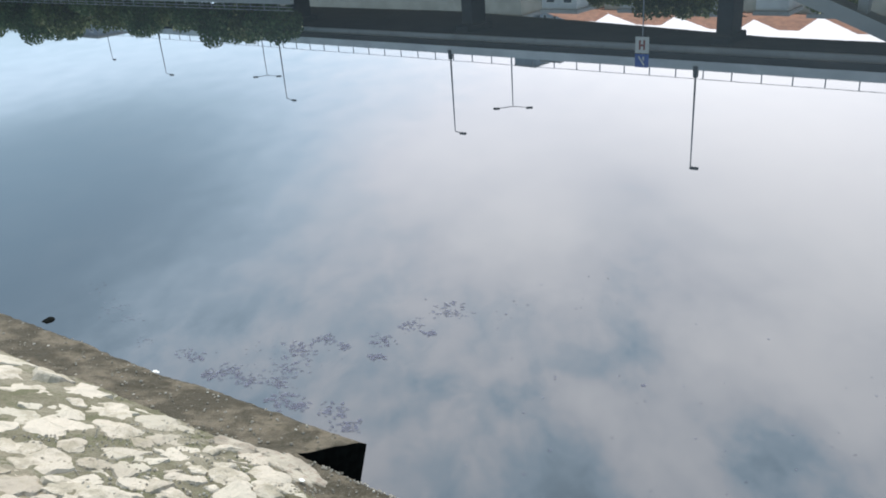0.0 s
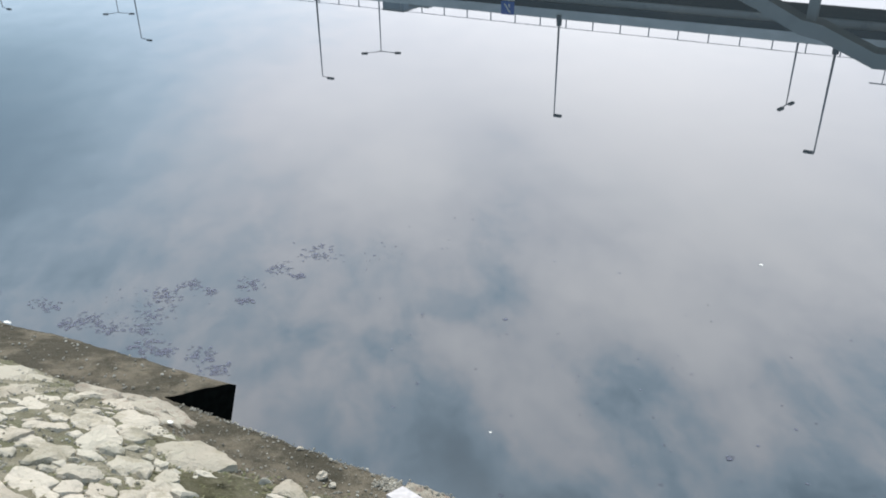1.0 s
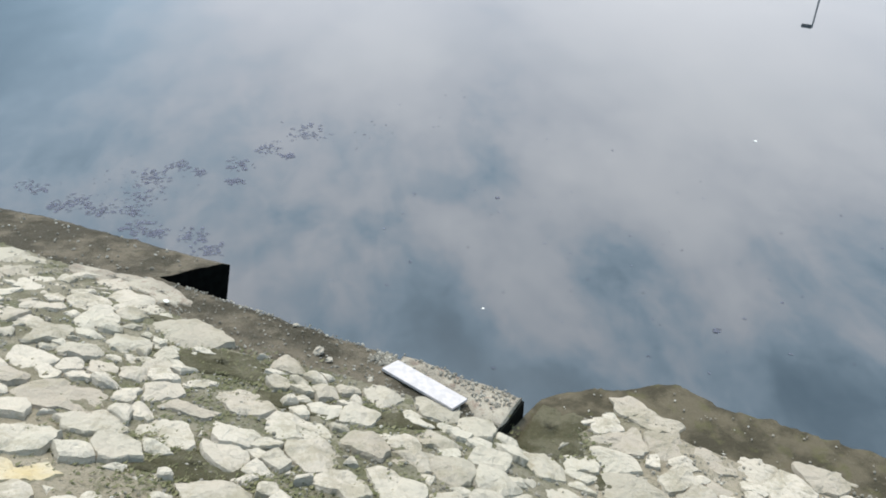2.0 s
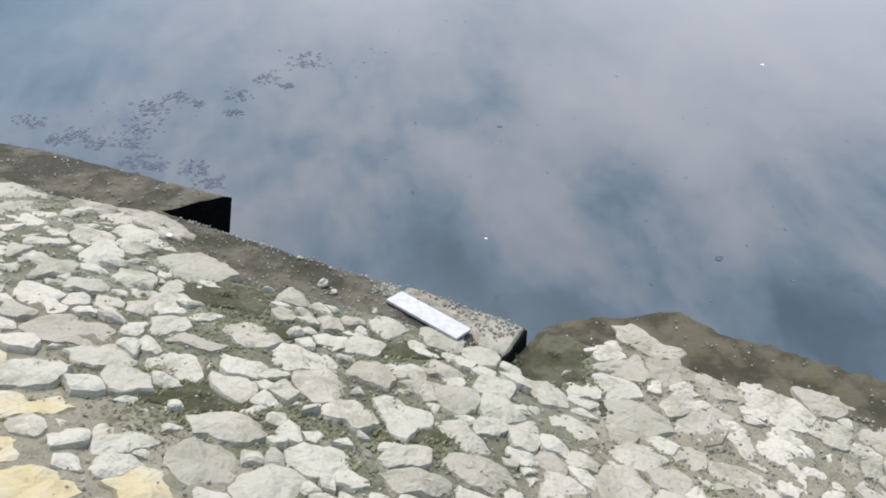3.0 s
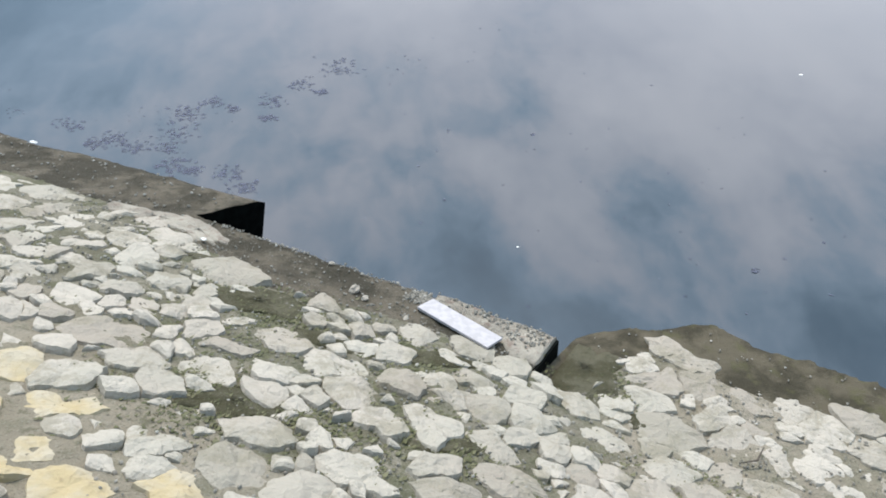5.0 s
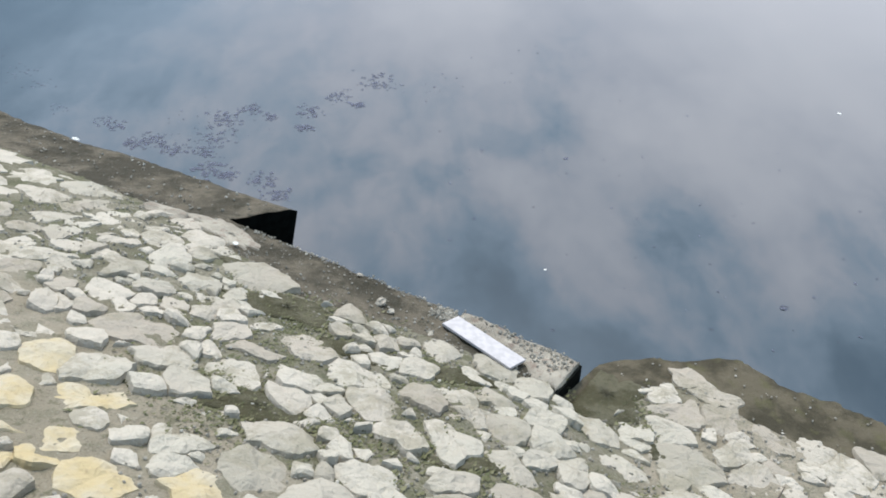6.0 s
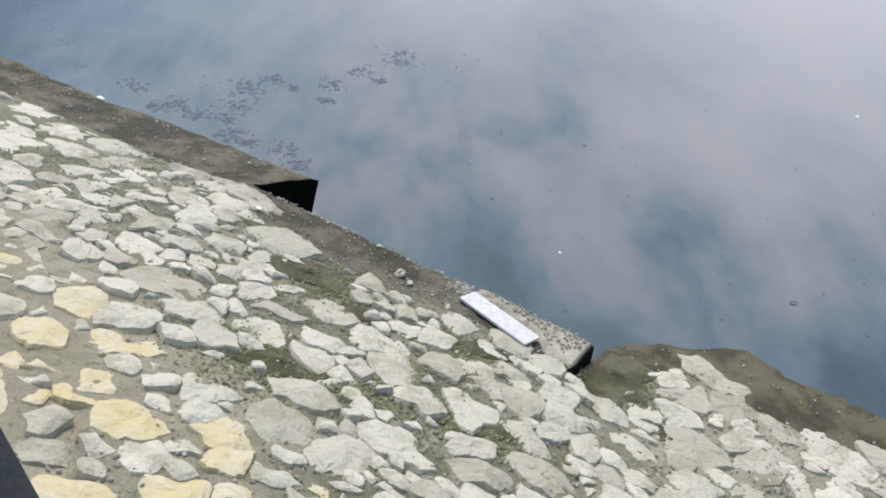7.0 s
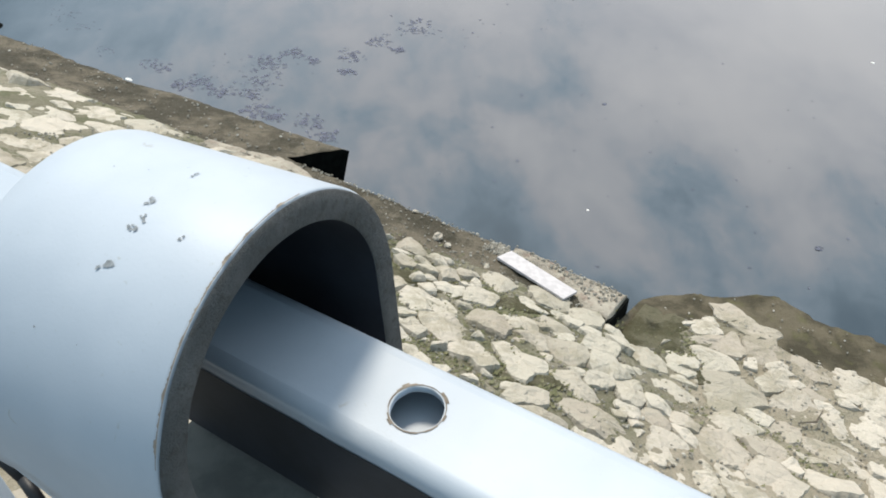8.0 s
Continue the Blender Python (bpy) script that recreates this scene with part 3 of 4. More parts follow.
FLOORING = plain("dusty_grey_plate", (0.22, 0.21, 0.185), 0.9, 0, 30, 0.3)
RIM = mat_concrete("bare_cut_edge", (0.165, 0.170, 0.165), (0.22, 0.222, 0.215), (0.12, 0.113, 0.098), 8.0, 0.12)
SCUFF = plain("grey_scuff", (0.255, 0.27, 0.275), 0.8, 0, 300, 0.4)
CHIP = plain("chipped_brown_primer", (0.24, 0.20, 0.16), 0.9, 0, 120, 0.4)
railing()


# ---------------------------------------------------------------- the far bank, seen upside down in the water
FAR_O, FAR_TURN = Vector((-3.153, 73.205, 0.0)), -35.55
FAR = pose(*FAR_O, 0, 0, FAR_TURN)        # x along the viaduct, y away from the water


def far(x, y, z=0.0):
    return FAR @ Vector((x, y, z))


def far_thing(name, x, y, z, label, category, group="", turn=0.0, kind=""):
    p = far(x, y, z)
    return thing(name, p, label, category, group, kind, FAR_TURN + turn)


def make_land():
    bm = bmesh.new()
    vs = []
    for i in range(61):
        x = -400 + 800 * i / 60
        vs.append([bm.verts.new((x, y, z)) for y, z in ((-11.5, -1.0), (-8.2, 2.2), (-5, 2.4), (30, 2.4), (200, 2.6), (1200, 3.0))])
    for a, b in zip(vs, vs[1:]):
        for j in range(5):
            bm.faces.new((a[j], b[j], b[j + 1], a[j + 1]))
    ob = tagged(obj("far_ground", bm, LAND), "grassy ground of the opposite river bank", "ground", kind="structure")
    ob.matrix_world = FAR


make_land()


def make_wall():
    root = far_thing("flood_wall", 0, -7.2, 2.2, "long grey concrete wall with a railing on the opposite bank", "wall")
    bm = bmesh.new()
    box(bm, -160, -12, -0.2, 0.2, 0, 1.55, 0.02)
    part("wall", bm, PARAPET, root)
    for k in range(73):
        bm = bmesh.new()
        tube(bm, (-158 + 2 * k, 0, 1.5), (-158 + 2 * k, 0, 2.15), 0.03, n=6)
        part("post", bm, STEEL, root)
    for z in (1.85, 2.15):
        bm = bmesh.new()
        tube(bm, (-160, 0, z), (-12, 0, z), 0.03, n=6)
        part("rail", bm, STEEL, root)


make_wall()


def make_viaduct():
    root = far_thing("viaduct", 0, 0, 0, "elevated concrete road on piers with a fenced parapet", "viaduct")
    x0, x1 = -140, 130

    def rear(x):
        """The deck widens where a slip road joins it."""
        return line(x, (-140, 15.5), (-10, 14.2), (8, 10.6), (26, 6.2), (45, 5.6), (130, 5.6))

    def prism(name, prof, mat, label=""):
        """A band along the viaduct; y of 9 and more counts from the rear edge."""
        bm = bmesh.new()
        rings = [[bm.verts.new((x, rear(x) + y - 9.6 if y > 8.5 else y, z)) for y, z in prof] for x in (x0, -40, -10, 8, 26, 45, x1)]
        n = len(prof)
        for a, b in zip(rings, rings[1:]):
            for i in range(n):
                bm.faces.new((a[i], a[(i + 1) % n], b[(i + 1) % n], b[i]))
        bm.faces.new(rings[0][::-1])
        bm.faces.new(rings[-1])
        bmesh.ops.recalc_face_normals(bm, faces=bm.faces[:])
        return part(name, bm, mat, root, label)

    # soffit and deck edge carry their shade as a near-black colour
    prism("soffit", [(0.75, 7.12), (8.8, 7.12), (8.8, 7.3), (0.75, 7.3)], SOFFIT, "underside of the deck, coloured dark for its shade")
    prism("girder", [(0.45, 7.16), (9.2, 7.16), (9.2, 7.66), (0.45, 7.66)], GIRDER)
    prism("deck", [(0.2, 7.67), (9.6, 7.67), (9.6, 8.22), (0.2, 8.22)], SOFFIT, "edge of the road deck, overhang shade in its colour")
    prism("parapet", [(0.0, 8.1), (0.18, 8.23), (0.3, 8.78), (0.0, 8.78)], PALE, "white painted parapet")
    prism("parapet", [(9.65, 8.0), (9.9, 8.0), (9.9, 8.78), (9.65, 8.78)], PARAPET)
    prism("rail", [(0.1, 9.40), (0.13, 9.40), (0.13, 9.435), (0.1, 9.435)], STEEL)
    me = None
    for k in range(110):
        if me is None:
            bm = bmesh.new()
            box(bm, -0.035, 0.035, -0.03, 0.03, 0, 0.66)
            p = part("fence_post", bm, STEEL, root)
            me = p.data
        else:
            p = new("fence_post", me)
            p.parent = root
        p.location = (-132 + 2.1 * k, 0.14, 8.77)
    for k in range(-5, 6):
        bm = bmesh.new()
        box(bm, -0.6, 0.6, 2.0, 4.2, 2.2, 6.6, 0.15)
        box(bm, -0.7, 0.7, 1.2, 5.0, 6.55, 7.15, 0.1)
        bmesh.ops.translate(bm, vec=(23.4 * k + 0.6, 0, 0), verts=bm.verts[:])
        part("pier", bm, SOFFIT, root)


make_viaduct()


def street_lamp(x, y, base, top, arm, double, label, turn=0.0):
    root = far_thing("street_lamp", x, y, base, label, "street lamp", "lamps along the viaduct", turn)
    h = top - base
    bm = bmesh.new()
    tube(bm, (0, 0, 0), (0, 0, h), 0.085, 0.05, 8)
    part("pole", bm, STEEL, root, "", True)
    bm = bmesh.new()
    tube(bm, (0, 0, -0.3), (0, 0, 0.5), 0.24, 0.2, 8)
    part("base", bm, DARK, root)
    for s in ((1, -1) if double else (1,)):
        bm = bmesh.new()
        tube(bm, (0, 0, h), (s * arm, 0, h + 0.12 * arm), 0.045, 0.035, 6)
        part("arm", bm, STEEL, root)
        bm = bmesh.new()
        x0 = s * arm
        box(bm, x0 - 0.34, x0 + 0.34, -0.15, 0.15, h + 0.12 * arm - 0.1, h + 0.12 * arm + 0.1, 0.06)
        part("lamp_head", bm, DARK, root)
    return root


for u, y, b, t, a, dbl, tn in ((42.0, 0.1, 8.78, 16.1, -0.35, False, 0), (22.85, 0.1, 8.78, 16.25, 0.3, False, 0), (0.0, 0.1, 8.78, 16.0, 0.9, False, 0),
                           (-27.4, 3.4, 8.78, 16.0, 1.2, False, 0), (-50.7, 3.0, 8.2, 14.6, 1.2, False, 0),
                           (-0.6, 10.7, 8.78, 16.1, 1.7, True, 30), (39.2, 4.6, 8.2, 14.3, 0.9, True, 75), (-39.5, 10.7, 8.2, 15.6, 1.6, True, 30), (-77.0, 10.5, 8.2, 15.6, 0.5, False, 0)):
    street_lamp(u, y, b, t, a, dbl, "tall grey double-armed lamp on the far side of the road" if dbl else "tall thin grey street lamp standing on the viaduct parapet", tn)


def make_stair():
    root = far_thing("footbridge_stair", 0, -3.0, 0, "pale concrete stair climbing to the viaduct", "stair")
    pts = [(28.1, 2.4), (34.4, 5.0), (37.4, 6.3), (40.0, 7.55), (41.2, 7.75), (44.4, 9.1), (50, 9.15)]
    for (a, p), (b, q) in zip(pts, pts[1:]):
        bm = bmesh.new()
        vs = [bm.verts.new((x, y, z)) for y in (-0.9, 0.9) for x, z in ((a, p - 1.0), (b, q - 1.0), (b, q - 0.1), (a, p - 0.1))]
        for f in ((0, 1, 2, 3), (7, 6, 5, 4), (0, 4, 5, 1), (1, 5, 6, 2), (2, 6, 7, 3), (3, 7, 4, 0)):
            bm.faces.new([vs[i] for i in f])
        part("flight", bm, PARAPET, root)
        if q - p > 0.1:
            continue
        n = max(1, int((b - a) / 1.2))
        for k in range(n):
            x = a + (b - a) * (k + 0.5) / n
            z = p + (q - p) * (k + 0.5) / n
            bm = bmesh.new()
            tube(bm, (x, -0.85, z - 0.1), (x, -0.85, z + 0.75), 0.03, n=6)
            part("baluster", bm, STEEL, root)
        bm = bmesh.new()
        tube(bm, (a, -0.85, p + 0.75), (b, -0.85, q + 0.75), 0.04, n=6)
        part("handrail", bm, STEEL, root)
    for x, z in ((40.5, 6.7), (48.8, 8.2), (34.2, 4.0)):
        bm = bmesh.new()
        box(bm, x - 0.3, x + 0.3, -0.4, 0.4, 2.3, z, 0.03)
        part("column", bm, GIRDER, root)


make_stair()


def make_sign():
    root = far_thing("road_sign", 19.2, -1.2, 2.25, "tall post with a white panel and a blue square sign", "sign")
    bm = bmesh.new()
    tube(bm, (0, 0, 0), (0, 0, 6.1), 0.05, n=8)
    part("post", bm, STEEL, root)
    bm = bmesh.new()
    box(bm, -0.55, 0.55, -0.09, -0.05, 4.05, 5.25, 0.02)
    panel = part("panel", bm, SIGNWHITE, root)
    for x0, x1, z0, z1 in ((-0.25, -0.1, 4.3, 5.0), (0.1, 0.25, 4.3, 5.0), (-0.1, 0.1, 4.6, 4.75)):
        bm = bmesh.new()
        box(bm, x0, x1, -0.105, -0.092, z0, z1)
        part("bar_mark", bm, SIGNRED, panel)
    bm = bmesh.new()
    box(bm, -0.55, 0.55, -0.09, -0.05, 5.32, 6.3, 0.02)
    panel = part("panel", bm, BLUE, root)
    bm = bmesh.new()
    vs = [bm.verts.new((x, -0.094, z)) for x, z in ((-0.32, 5.5), (-0.18, 5.5), (0.28, 6.12), (0.12, 6.12))]
    bm.faces.new(vs)
    vs = [bm.verts.new((x, -0.094, z)) for x, z in ((0.05, 5.5), (0.2, 5.5), (0.2, 5.8), (0.05, 5.7))]
    bm.faces.new(vs)
    part("pictogram", bm, SIGNWHITE, panel)


make_sign()


# trees
def tree_parts(seed, height, spread, leaves):
    rng = random.Random(seed)
    trunk = bmesh.new()
    tips = []
    tube(trunk, (0, 0, 0), (0.1, 0, height * 0.45), 0.22, 0.14, 8)
    for k in range(7):
        a = k * 2.4 + rng.random()
        z0 = height * (0.3 + 0.02 * k)
        tip = Vector((math.cos(a) * spread * rng.uniform(0.4, 0.75), math.sin(a) * spread * rng.uniform(0.4, 0.75), height * rng.uniform(0.5, 0.88)))
        tube(trunk, (0.05, 0, z0), tip, 0.09, 0.03, 5)
        tips.append((tip, spread * rng.uniform(0.32, 0.5)))
    tips.append((Vector((0, 0, height * 0.86)), spread * 0.45))
    tips.append((Vector((0, 0, height * 0.55)), spread * 0.6))
    crown = bmesh.new()
    for k in range(leaves):
        c, r = tips[rng.randrange(len(tips))]
        v = Vector((rng.gauss(0, 1), rng.gauss(0, 1), rng.gauss(0, 0.8)))
        v = v.normalized() * r * rng.random() ** 0.4
        p = c + v
        s = rng.uniform(0.08, 0.22)
        q = Euler((rng.uniform(0, 6.3), rng.uniform(0, 6.3), rng.uniform(0, 6.3))).to_matrix()
        vs = [crown.verts.new(p + q @ Vector(w) * s) for w in ((-1, -0.45, 0), (0.1, -0.6, 0.15), (1, 0, 0), (0.1, 0.6, 0.15), (-0.9, 0.4, 0))]
        crown.faces.new(vs)
    return trunk, crown


def make_trees():
    kinds = []
    for i, (h, s, n) in enumerate(((5.4, 3.3, 7600), (4.6, 2.9, 6400), (6.0, 3.5, 8600))):
        trunk, crown = tree_parts(i + 3, h, s, n)
        root = far_thing("tree", 0, 0, 2.4, "leafy dark green tree on the opposite bank", "tree", "trees of the opposite bank")
        part("trunk", trunk, BARK, root)
        part("crown", crown, LEAF[i % 2], root)
        kinds.append(root)
    rng = random.Random(11)
    spots = [(-18.5, -4), (-22.5, -3.5), (-27.5, -2.5), (-31, -4), (-36, -3), (-39.5, -4.5), (-43, -3), (-47, -4), (-51, -3.5), (-56, -3), (-61, -4.5), (-66, -3), (-72, -4),
             (-78, -3), (-84, -4), (-92, -3), (-100, -4), (-110, -3)]
    for k, (x, y) in enumerate(spots):
        src = kinds[k % 3]
        size = 0.72 if -57 < x < -48 else 1.2 if x < -57 else rng.uniform(0.85, 1.08)
        m = FAR @ pose(x, y, 2.4, 0, 0, rng.uniform(0, 360)) @ Matrix.Scale(size, 4)
        if k < 3:
            src.matrix_world = m
        else:
            copy_thing(src, m)
    # low bushy trees seen under the deck
    for x, y in ((15.0, 12), (16.8, 12.5), (28.0, 12), (29.4, 12.6), (8.0, 12.5), (10.0, 13), (-2.5, 17), (45, 15), (52, 18), (58, 12)):
        copy_thing(kinds[1], FAR @ pose(x, y, 2.4, 0, 0, rng.uniform(0, 360)) @ Matrix.Scale(0.85 if 12 < x < 20 else 0.7, 4))


make_trees()


def house(x, y, w, d, h, roof_h, wall, group, label, flat=False, turn=0.0):
    root = far_thing("house", x, y, 2.4, label, "house", group, turn)
    bm = bmesh.new()
    box(bm, -w / 2, w / 2, 0, d, 0, h)
    part("wall", bm, wall, root)
    bm = bmesh.new()
    if flat:
        box(bm, -w / 2 - 0.2, w / 2 + 0.2, -0.2, d + 0.2, h, h + 0.4)
        part("roof", bm, GIRDER, root)
    else:
        o = 0.5
        vs = [bm.verts.new(v) for v in ((-w / 2 - o, -o, h), (w / 2 + o, -o, h), (w / 2 + o, d + o, h), (-w / 2 - o, d + o, h),
                                        (-w / 2 + d * 0.3, d / 2, h + roof_h), (w / 2 - d * 0.3, d / 2, h + roof_h))]
        for f in ((0, 1, 5, 4), (1, 2, 5), (2, 3, 4, 5), (3, 0, 4), (3, 2, 1, 0)):
            bm.faces.new([vs[i] for i in f])
        part("roof", bm, ROOF, root, "orange tiled hip roof")
    floors = max(1, int(h / 3))
    n = max(2, int(w / 3))
    for fl in range(floors):
        for k in range(n):
            cx = -w / 2 + w * (k + 0.5) / n
            z = 0.9 + 3.0 * fl
            bm = bmesh.new()
            box(bm, cx - 0.6, cx + 0.6, -0.04, 0.05, z, z + 1.4)
            win = part("window", bm, SIGNWHITE, root)
            bm = bmesh.new()
            box(bm, cx - 0.5, cx + 0.5, -0.06, -0.045, z + 0.1, z + 1.3)
            part("pane", bm, PANE, win)


g = "houses behind the viaduct"
for x, y, w, d, h, r in ((-9, 36, 9, 8, 7.4, 2.2), (1.5, 34, 8, 8, 7.2, 2.3), (10.5, 35, 8, 8, 7.7, 2.2), (18.5, 33, 7, 8, 7.0, 2.4), (26.5, 36, 8, 8, 7.6, 2.4), (36, 34, 9, 8, 7.0, 2.4),
                         (48, 36, 11, 9, 7.0, 2.5), (64, 34, 12, 9, 7.0, 2.6)):
    house(x, y, w, d, h, r, PLASTER, g, "cream plastered house with an orange tiled roof behind the viaduct")
for x, y, w, h in ((6.0, 24, 2.8, 5.6), (13.8, 25, 2.4, 5.9), (20.5, 24, 3.0, 5.5), (-3.5, 25, 4.5, 6.0), (25, 25, 2.6, 5.8)):
    house(x, y, w, 4, h, 0, PALE, g, "small white flat-roofed shed in front of the houses", True)
house(-36, 30, 48, 9, 7.6, 0, PLASTER, g, "long low cream building with a flat roof", True)
house(-103, 20, 11, 8, 12.0, 0, GREYWALL, g, "blue-grey clad block with a flat roof above the trees", True)
house(-160, 30, 40, 10, 9.5, 0, PLASTER, g, "long pale flat-roofed building behind the trees", True)
house(-98, 162, 8, 10, 44, 0, GREYWALL, g, "tall grey block seen far behind the viaduct", True)
house(-88.5, 162, 7, 10, 42, 0, GREYWALL, g, "tall grey block seen far behind the viaduct", True)


# ---------------------------------------------------------------- loose things on the bank
def lay(ob, x, y, lift, turn):
    """Lay ob on the bank, turned in the bank's plane."""
    e = 0.05
    n = Vector((-(slope(x + e, y) - slope(x - e, y)) / (2 * e), -(slope(x, y + e) - slope(x, y - e)) / (2 * e), 1)).normalized()
    m = Matrix.Translation((x, y, slope(x, y) + lift)) @ Vector((0, 0, 1)).rotation_difference(n).to_matrix().to_4x4() @ pose(0, 0, 0, 0, 0, turn)
    ob.matrix_world = BANK @ m
    return ob


def make_plank():
    bm = bmesh.new()
    box(bm, -0.255, 0.255, -0.074, 0.074, -0.010, 0.008, 0.003)
    ob = obj("board", bm, PLANK)
    tagged(ob, "narrow white painted board lying on the kerb", "board")
    lay(ob, -0.50, -0.257, 0.026, -12)


make_plank()


def lump(name, size, seed, mat, flat=0.7):
    rng = random.Random(seed)
    bm = bmesh.new()
    bmesh.ops.create_icosphere(bm, subdivisions=2, radius=1.0)
    off = Vector((rng.random() * 40, rng.random() * 40, 0))
    for v in bm.verts:
        k = 1 + 0.55 * noise.noise(v.co * 1.1 + off) + 0.2 * noise.noise(v.co * 3 + off)
        v.co = Vector((v.co.x * k, v.co.y * k * 0.8, v.co.z * k * flat)) * size
    return obj(name, bm, mat)


for x, y, s in ((-1.15, -0.33, 0.034), (-1.06, -0.36, 0.024), (-0.77, -0.39, 0.022), (-1.43, -0.16, 0.020)):
    lay(tagged(lump("rock", s, int(s * 1e4) + int(x * -100), STONE), "small loose rock on the silty kerb", "rock", "loose rocks on the kerb"), x, y, s * 0.4, x * 90)
lay(tagged(lump("litter", 0.020, 5, WHITE, 0.35), "scrap of white litter on the kerb", "litter"), -2.14, -0.47, 0.03, 30)


def make_twig():
    bm = bmesh.new()
    a, b, c = (Vector((x, y, slope(x, y) + 0.048)) for x, y in ((1.121, -0.38), (1.196, -0.313), (1.211, -0.201)))
    tube(bm, a, b, 0.002, 0.006, 6)
    tube(bm, b, c, 0.006, 0.002, 6)
    ob = tagged(obj("twig", bm, BARK), "dark forked twig lying on the stones", "twig")
    ob.matrix_world = BANK


make_twig()


def floating(name, x, y, size, seed, mat, label, category, group=""):
    ob = tagged(lump(name, size, seed, mat, 0.25), label, category, group)
    ob.matrix_world = BANK @ pose(x, y, size * 0.02, 0, 0, seed * 37)


lay(tagged(lump("litter", 0.028, 3, WHITE, 0.35), "scrap of white litter on the rim of the ledge", "litter"), -4.43, 0.10, 0.018, 20)
floating("clod", -6.92, 0.50, 0.075, 4, SHADE_AND_CLOD, "dark clod afloat beside the ledge", "clod")
for k, (x, y, s) in enumerate(((-0.65, 0.95, 0.009), (0.73, 4.32, 0.018))):
    floating("litter", x, y, s, 20 + k, WHITE, "tiny white scrap afloat on the water", "litter")
for k, (x, y, s) in enumerate(((0.90, 1.41, 0.03), (-1.12, 2.35, 0.022), (-1.38, 1.22, 0.016), (-0.35, 0.43, 0.016), (0.54, 0.96, 0.015))):
    floating("leaf", x, y, s, 30 + k, SCUM, "dark leaf afloat on the water", "leaf", "floating leaves")


def make_scum():
    """Drifts of thin dark film, broken into ragged flakes."""
    rng = random.Random(5)
    bm = bmesh.new()
    drift = [(-3.31, 2.67, 0.15, 0.13), (-3.44, 2.23, 0.12, 0.10), (-3.2, 2.21, 0.05, 0.05), (-3.5, 1.87, 0.11, 0.11), (-3.76, 1.63, 0.05, 0.05), (-4.01, 1.65, 0.09, 0.07),
             (-4.08, 1.36, 0.15, 0.14), (-3.93, 1.07, 0.13, 0.10), (-3.85, 0.87, 0.11, 0.08), (-4.97, 0.78, 0.14, 0.07), (-4.5, 0.65, 0.11, 0.08), (-4.37, 0.79, 0.13, 0.10),
             (-4.14, 0.75, 0.12, 0.09), (-3.63, 0.69, 0.13, 0.10), (-3.43, 0.7, 0.08, 0.06), (-3.12, 0.79, 0.13, 0.09), (-2.9, 0.68, 0.10, 0.06), (-3.37, 1.61, 0.06, 0.05)]
    flakes = []
    for cx, cy, a, b in drift:
        for k in range(int(26 + 1900 * a * b)):
            flakes.append((cx + rng.gauss(0, a * 0.62), cy + rng.gauss(0, b * 0.62), rng.uniform(0.008, 0.036)))
    for cx, cy, r, n in ((-6.53, 1.03, 0.16, 22), (-6.15, 0.95, 0.14, 20), (-5.59, 0.73, 0.12, 18), (-7.1, 1.26, 0.2, 16), (-4.2, 1.2, 0.5, 40), (-2.5, 3.7, 0.7, 16), (-2.8, 2.9, 0.35, 12),
                         (0.5, 1.6, 1.8, 46), (-1.0, 2.4, 2.2, 30)):
        for k in range(n):
            flakes.append((cx + rng.gauss(0, r * 0.6), cy + rng.gauss(0, r * 0.45), rng.uniform(0.005, 0.018)))
    for x, y, s in flakes:
        if (y < 0.5 and x < -2.3) or (y < 0.9 and x > -0.1):
            continue
        a0, m, z, el = rng.random() * 6.3, 8, 0.0012 + rng.random() * 0.002, rng.uniform(0.4, 0.9)
        vs = []
        for i in range(m):
            a = 2 * math.pi * i / m
            q = s * rng.uniform(0.45, 1.2)
            px, py = q * math.cos(a), q * el * math.sin(a)
            vs.append(bm.verts.new((x + px * math.cos(a0) - py * math.sin(a0), y + px * math.sin(a0) + py * math.cos(a0), z)))
        bm.faces.new(vs)
    ob = tagged(obj("floating_scum", bm, SCUM), "drifts of thin dark scum floating on the water", "scum", kind="stuff")
    ob.matrix_world = BANK


make_scum()


def make_moss():
    """Tufts of low moss and weed in the joints."""
    rng = random.Random(21)
    bm = bmesh.new()
    patches = [(-1.36, -0.85, 0.22, 420), (-0.50, -0.74, 0.16, 240), (0.2, -0.1, 0.18, 300), (-0.83, -1.62, 0.2, 420), (-0.95, -0.75, 0.2, 160),
               (-0.05, -1.3, 0.12, 220), (-0.4, -1.5, 0.2, 200), (-1.0, -1.75, 0.25, 260), (1.0, -0.75, 0.2, 140), (-1.5, -1.2, 0.3, 140), (-0.6, -1.3, 0.5, 260)]
    for cx, cy, r, n in patches:
        for k in range(n * 4):
            x, y = cx + rng.gauss(0, r), cy + rng.gauss(0, r * 0.6)
            if y > mud_start(x) + 0.15:
                continue
            z = slope(x, y) + rough(x, y, 0.8) + 0.004
            a = rng.random() * 6.3
            h, w = rng.uniform(0.002, 0.009), rng.uniform(0.0015, 0.005)
            lean = rng.uniform(-0.02, 0.02)
            c, s = math.cos(a), math.sin(a)
            vs = [bm.verts.new(q) for q in ((x - c * w, y - s * w, z), (x + c * w, y + s * w, z), (x + c * w * 0.6 + lean, y + s * w + lean, z + h), (x - c * w * 0.7 + lean, y - s * w, z + h * 0.8))]
            bm.faces.new(vs)
    ob = tagged(obj("moss", bm, MOSS), "olive green moss and weed growing between the stones", "moss", kind="stuff")
    ob.matrix_world = BANK


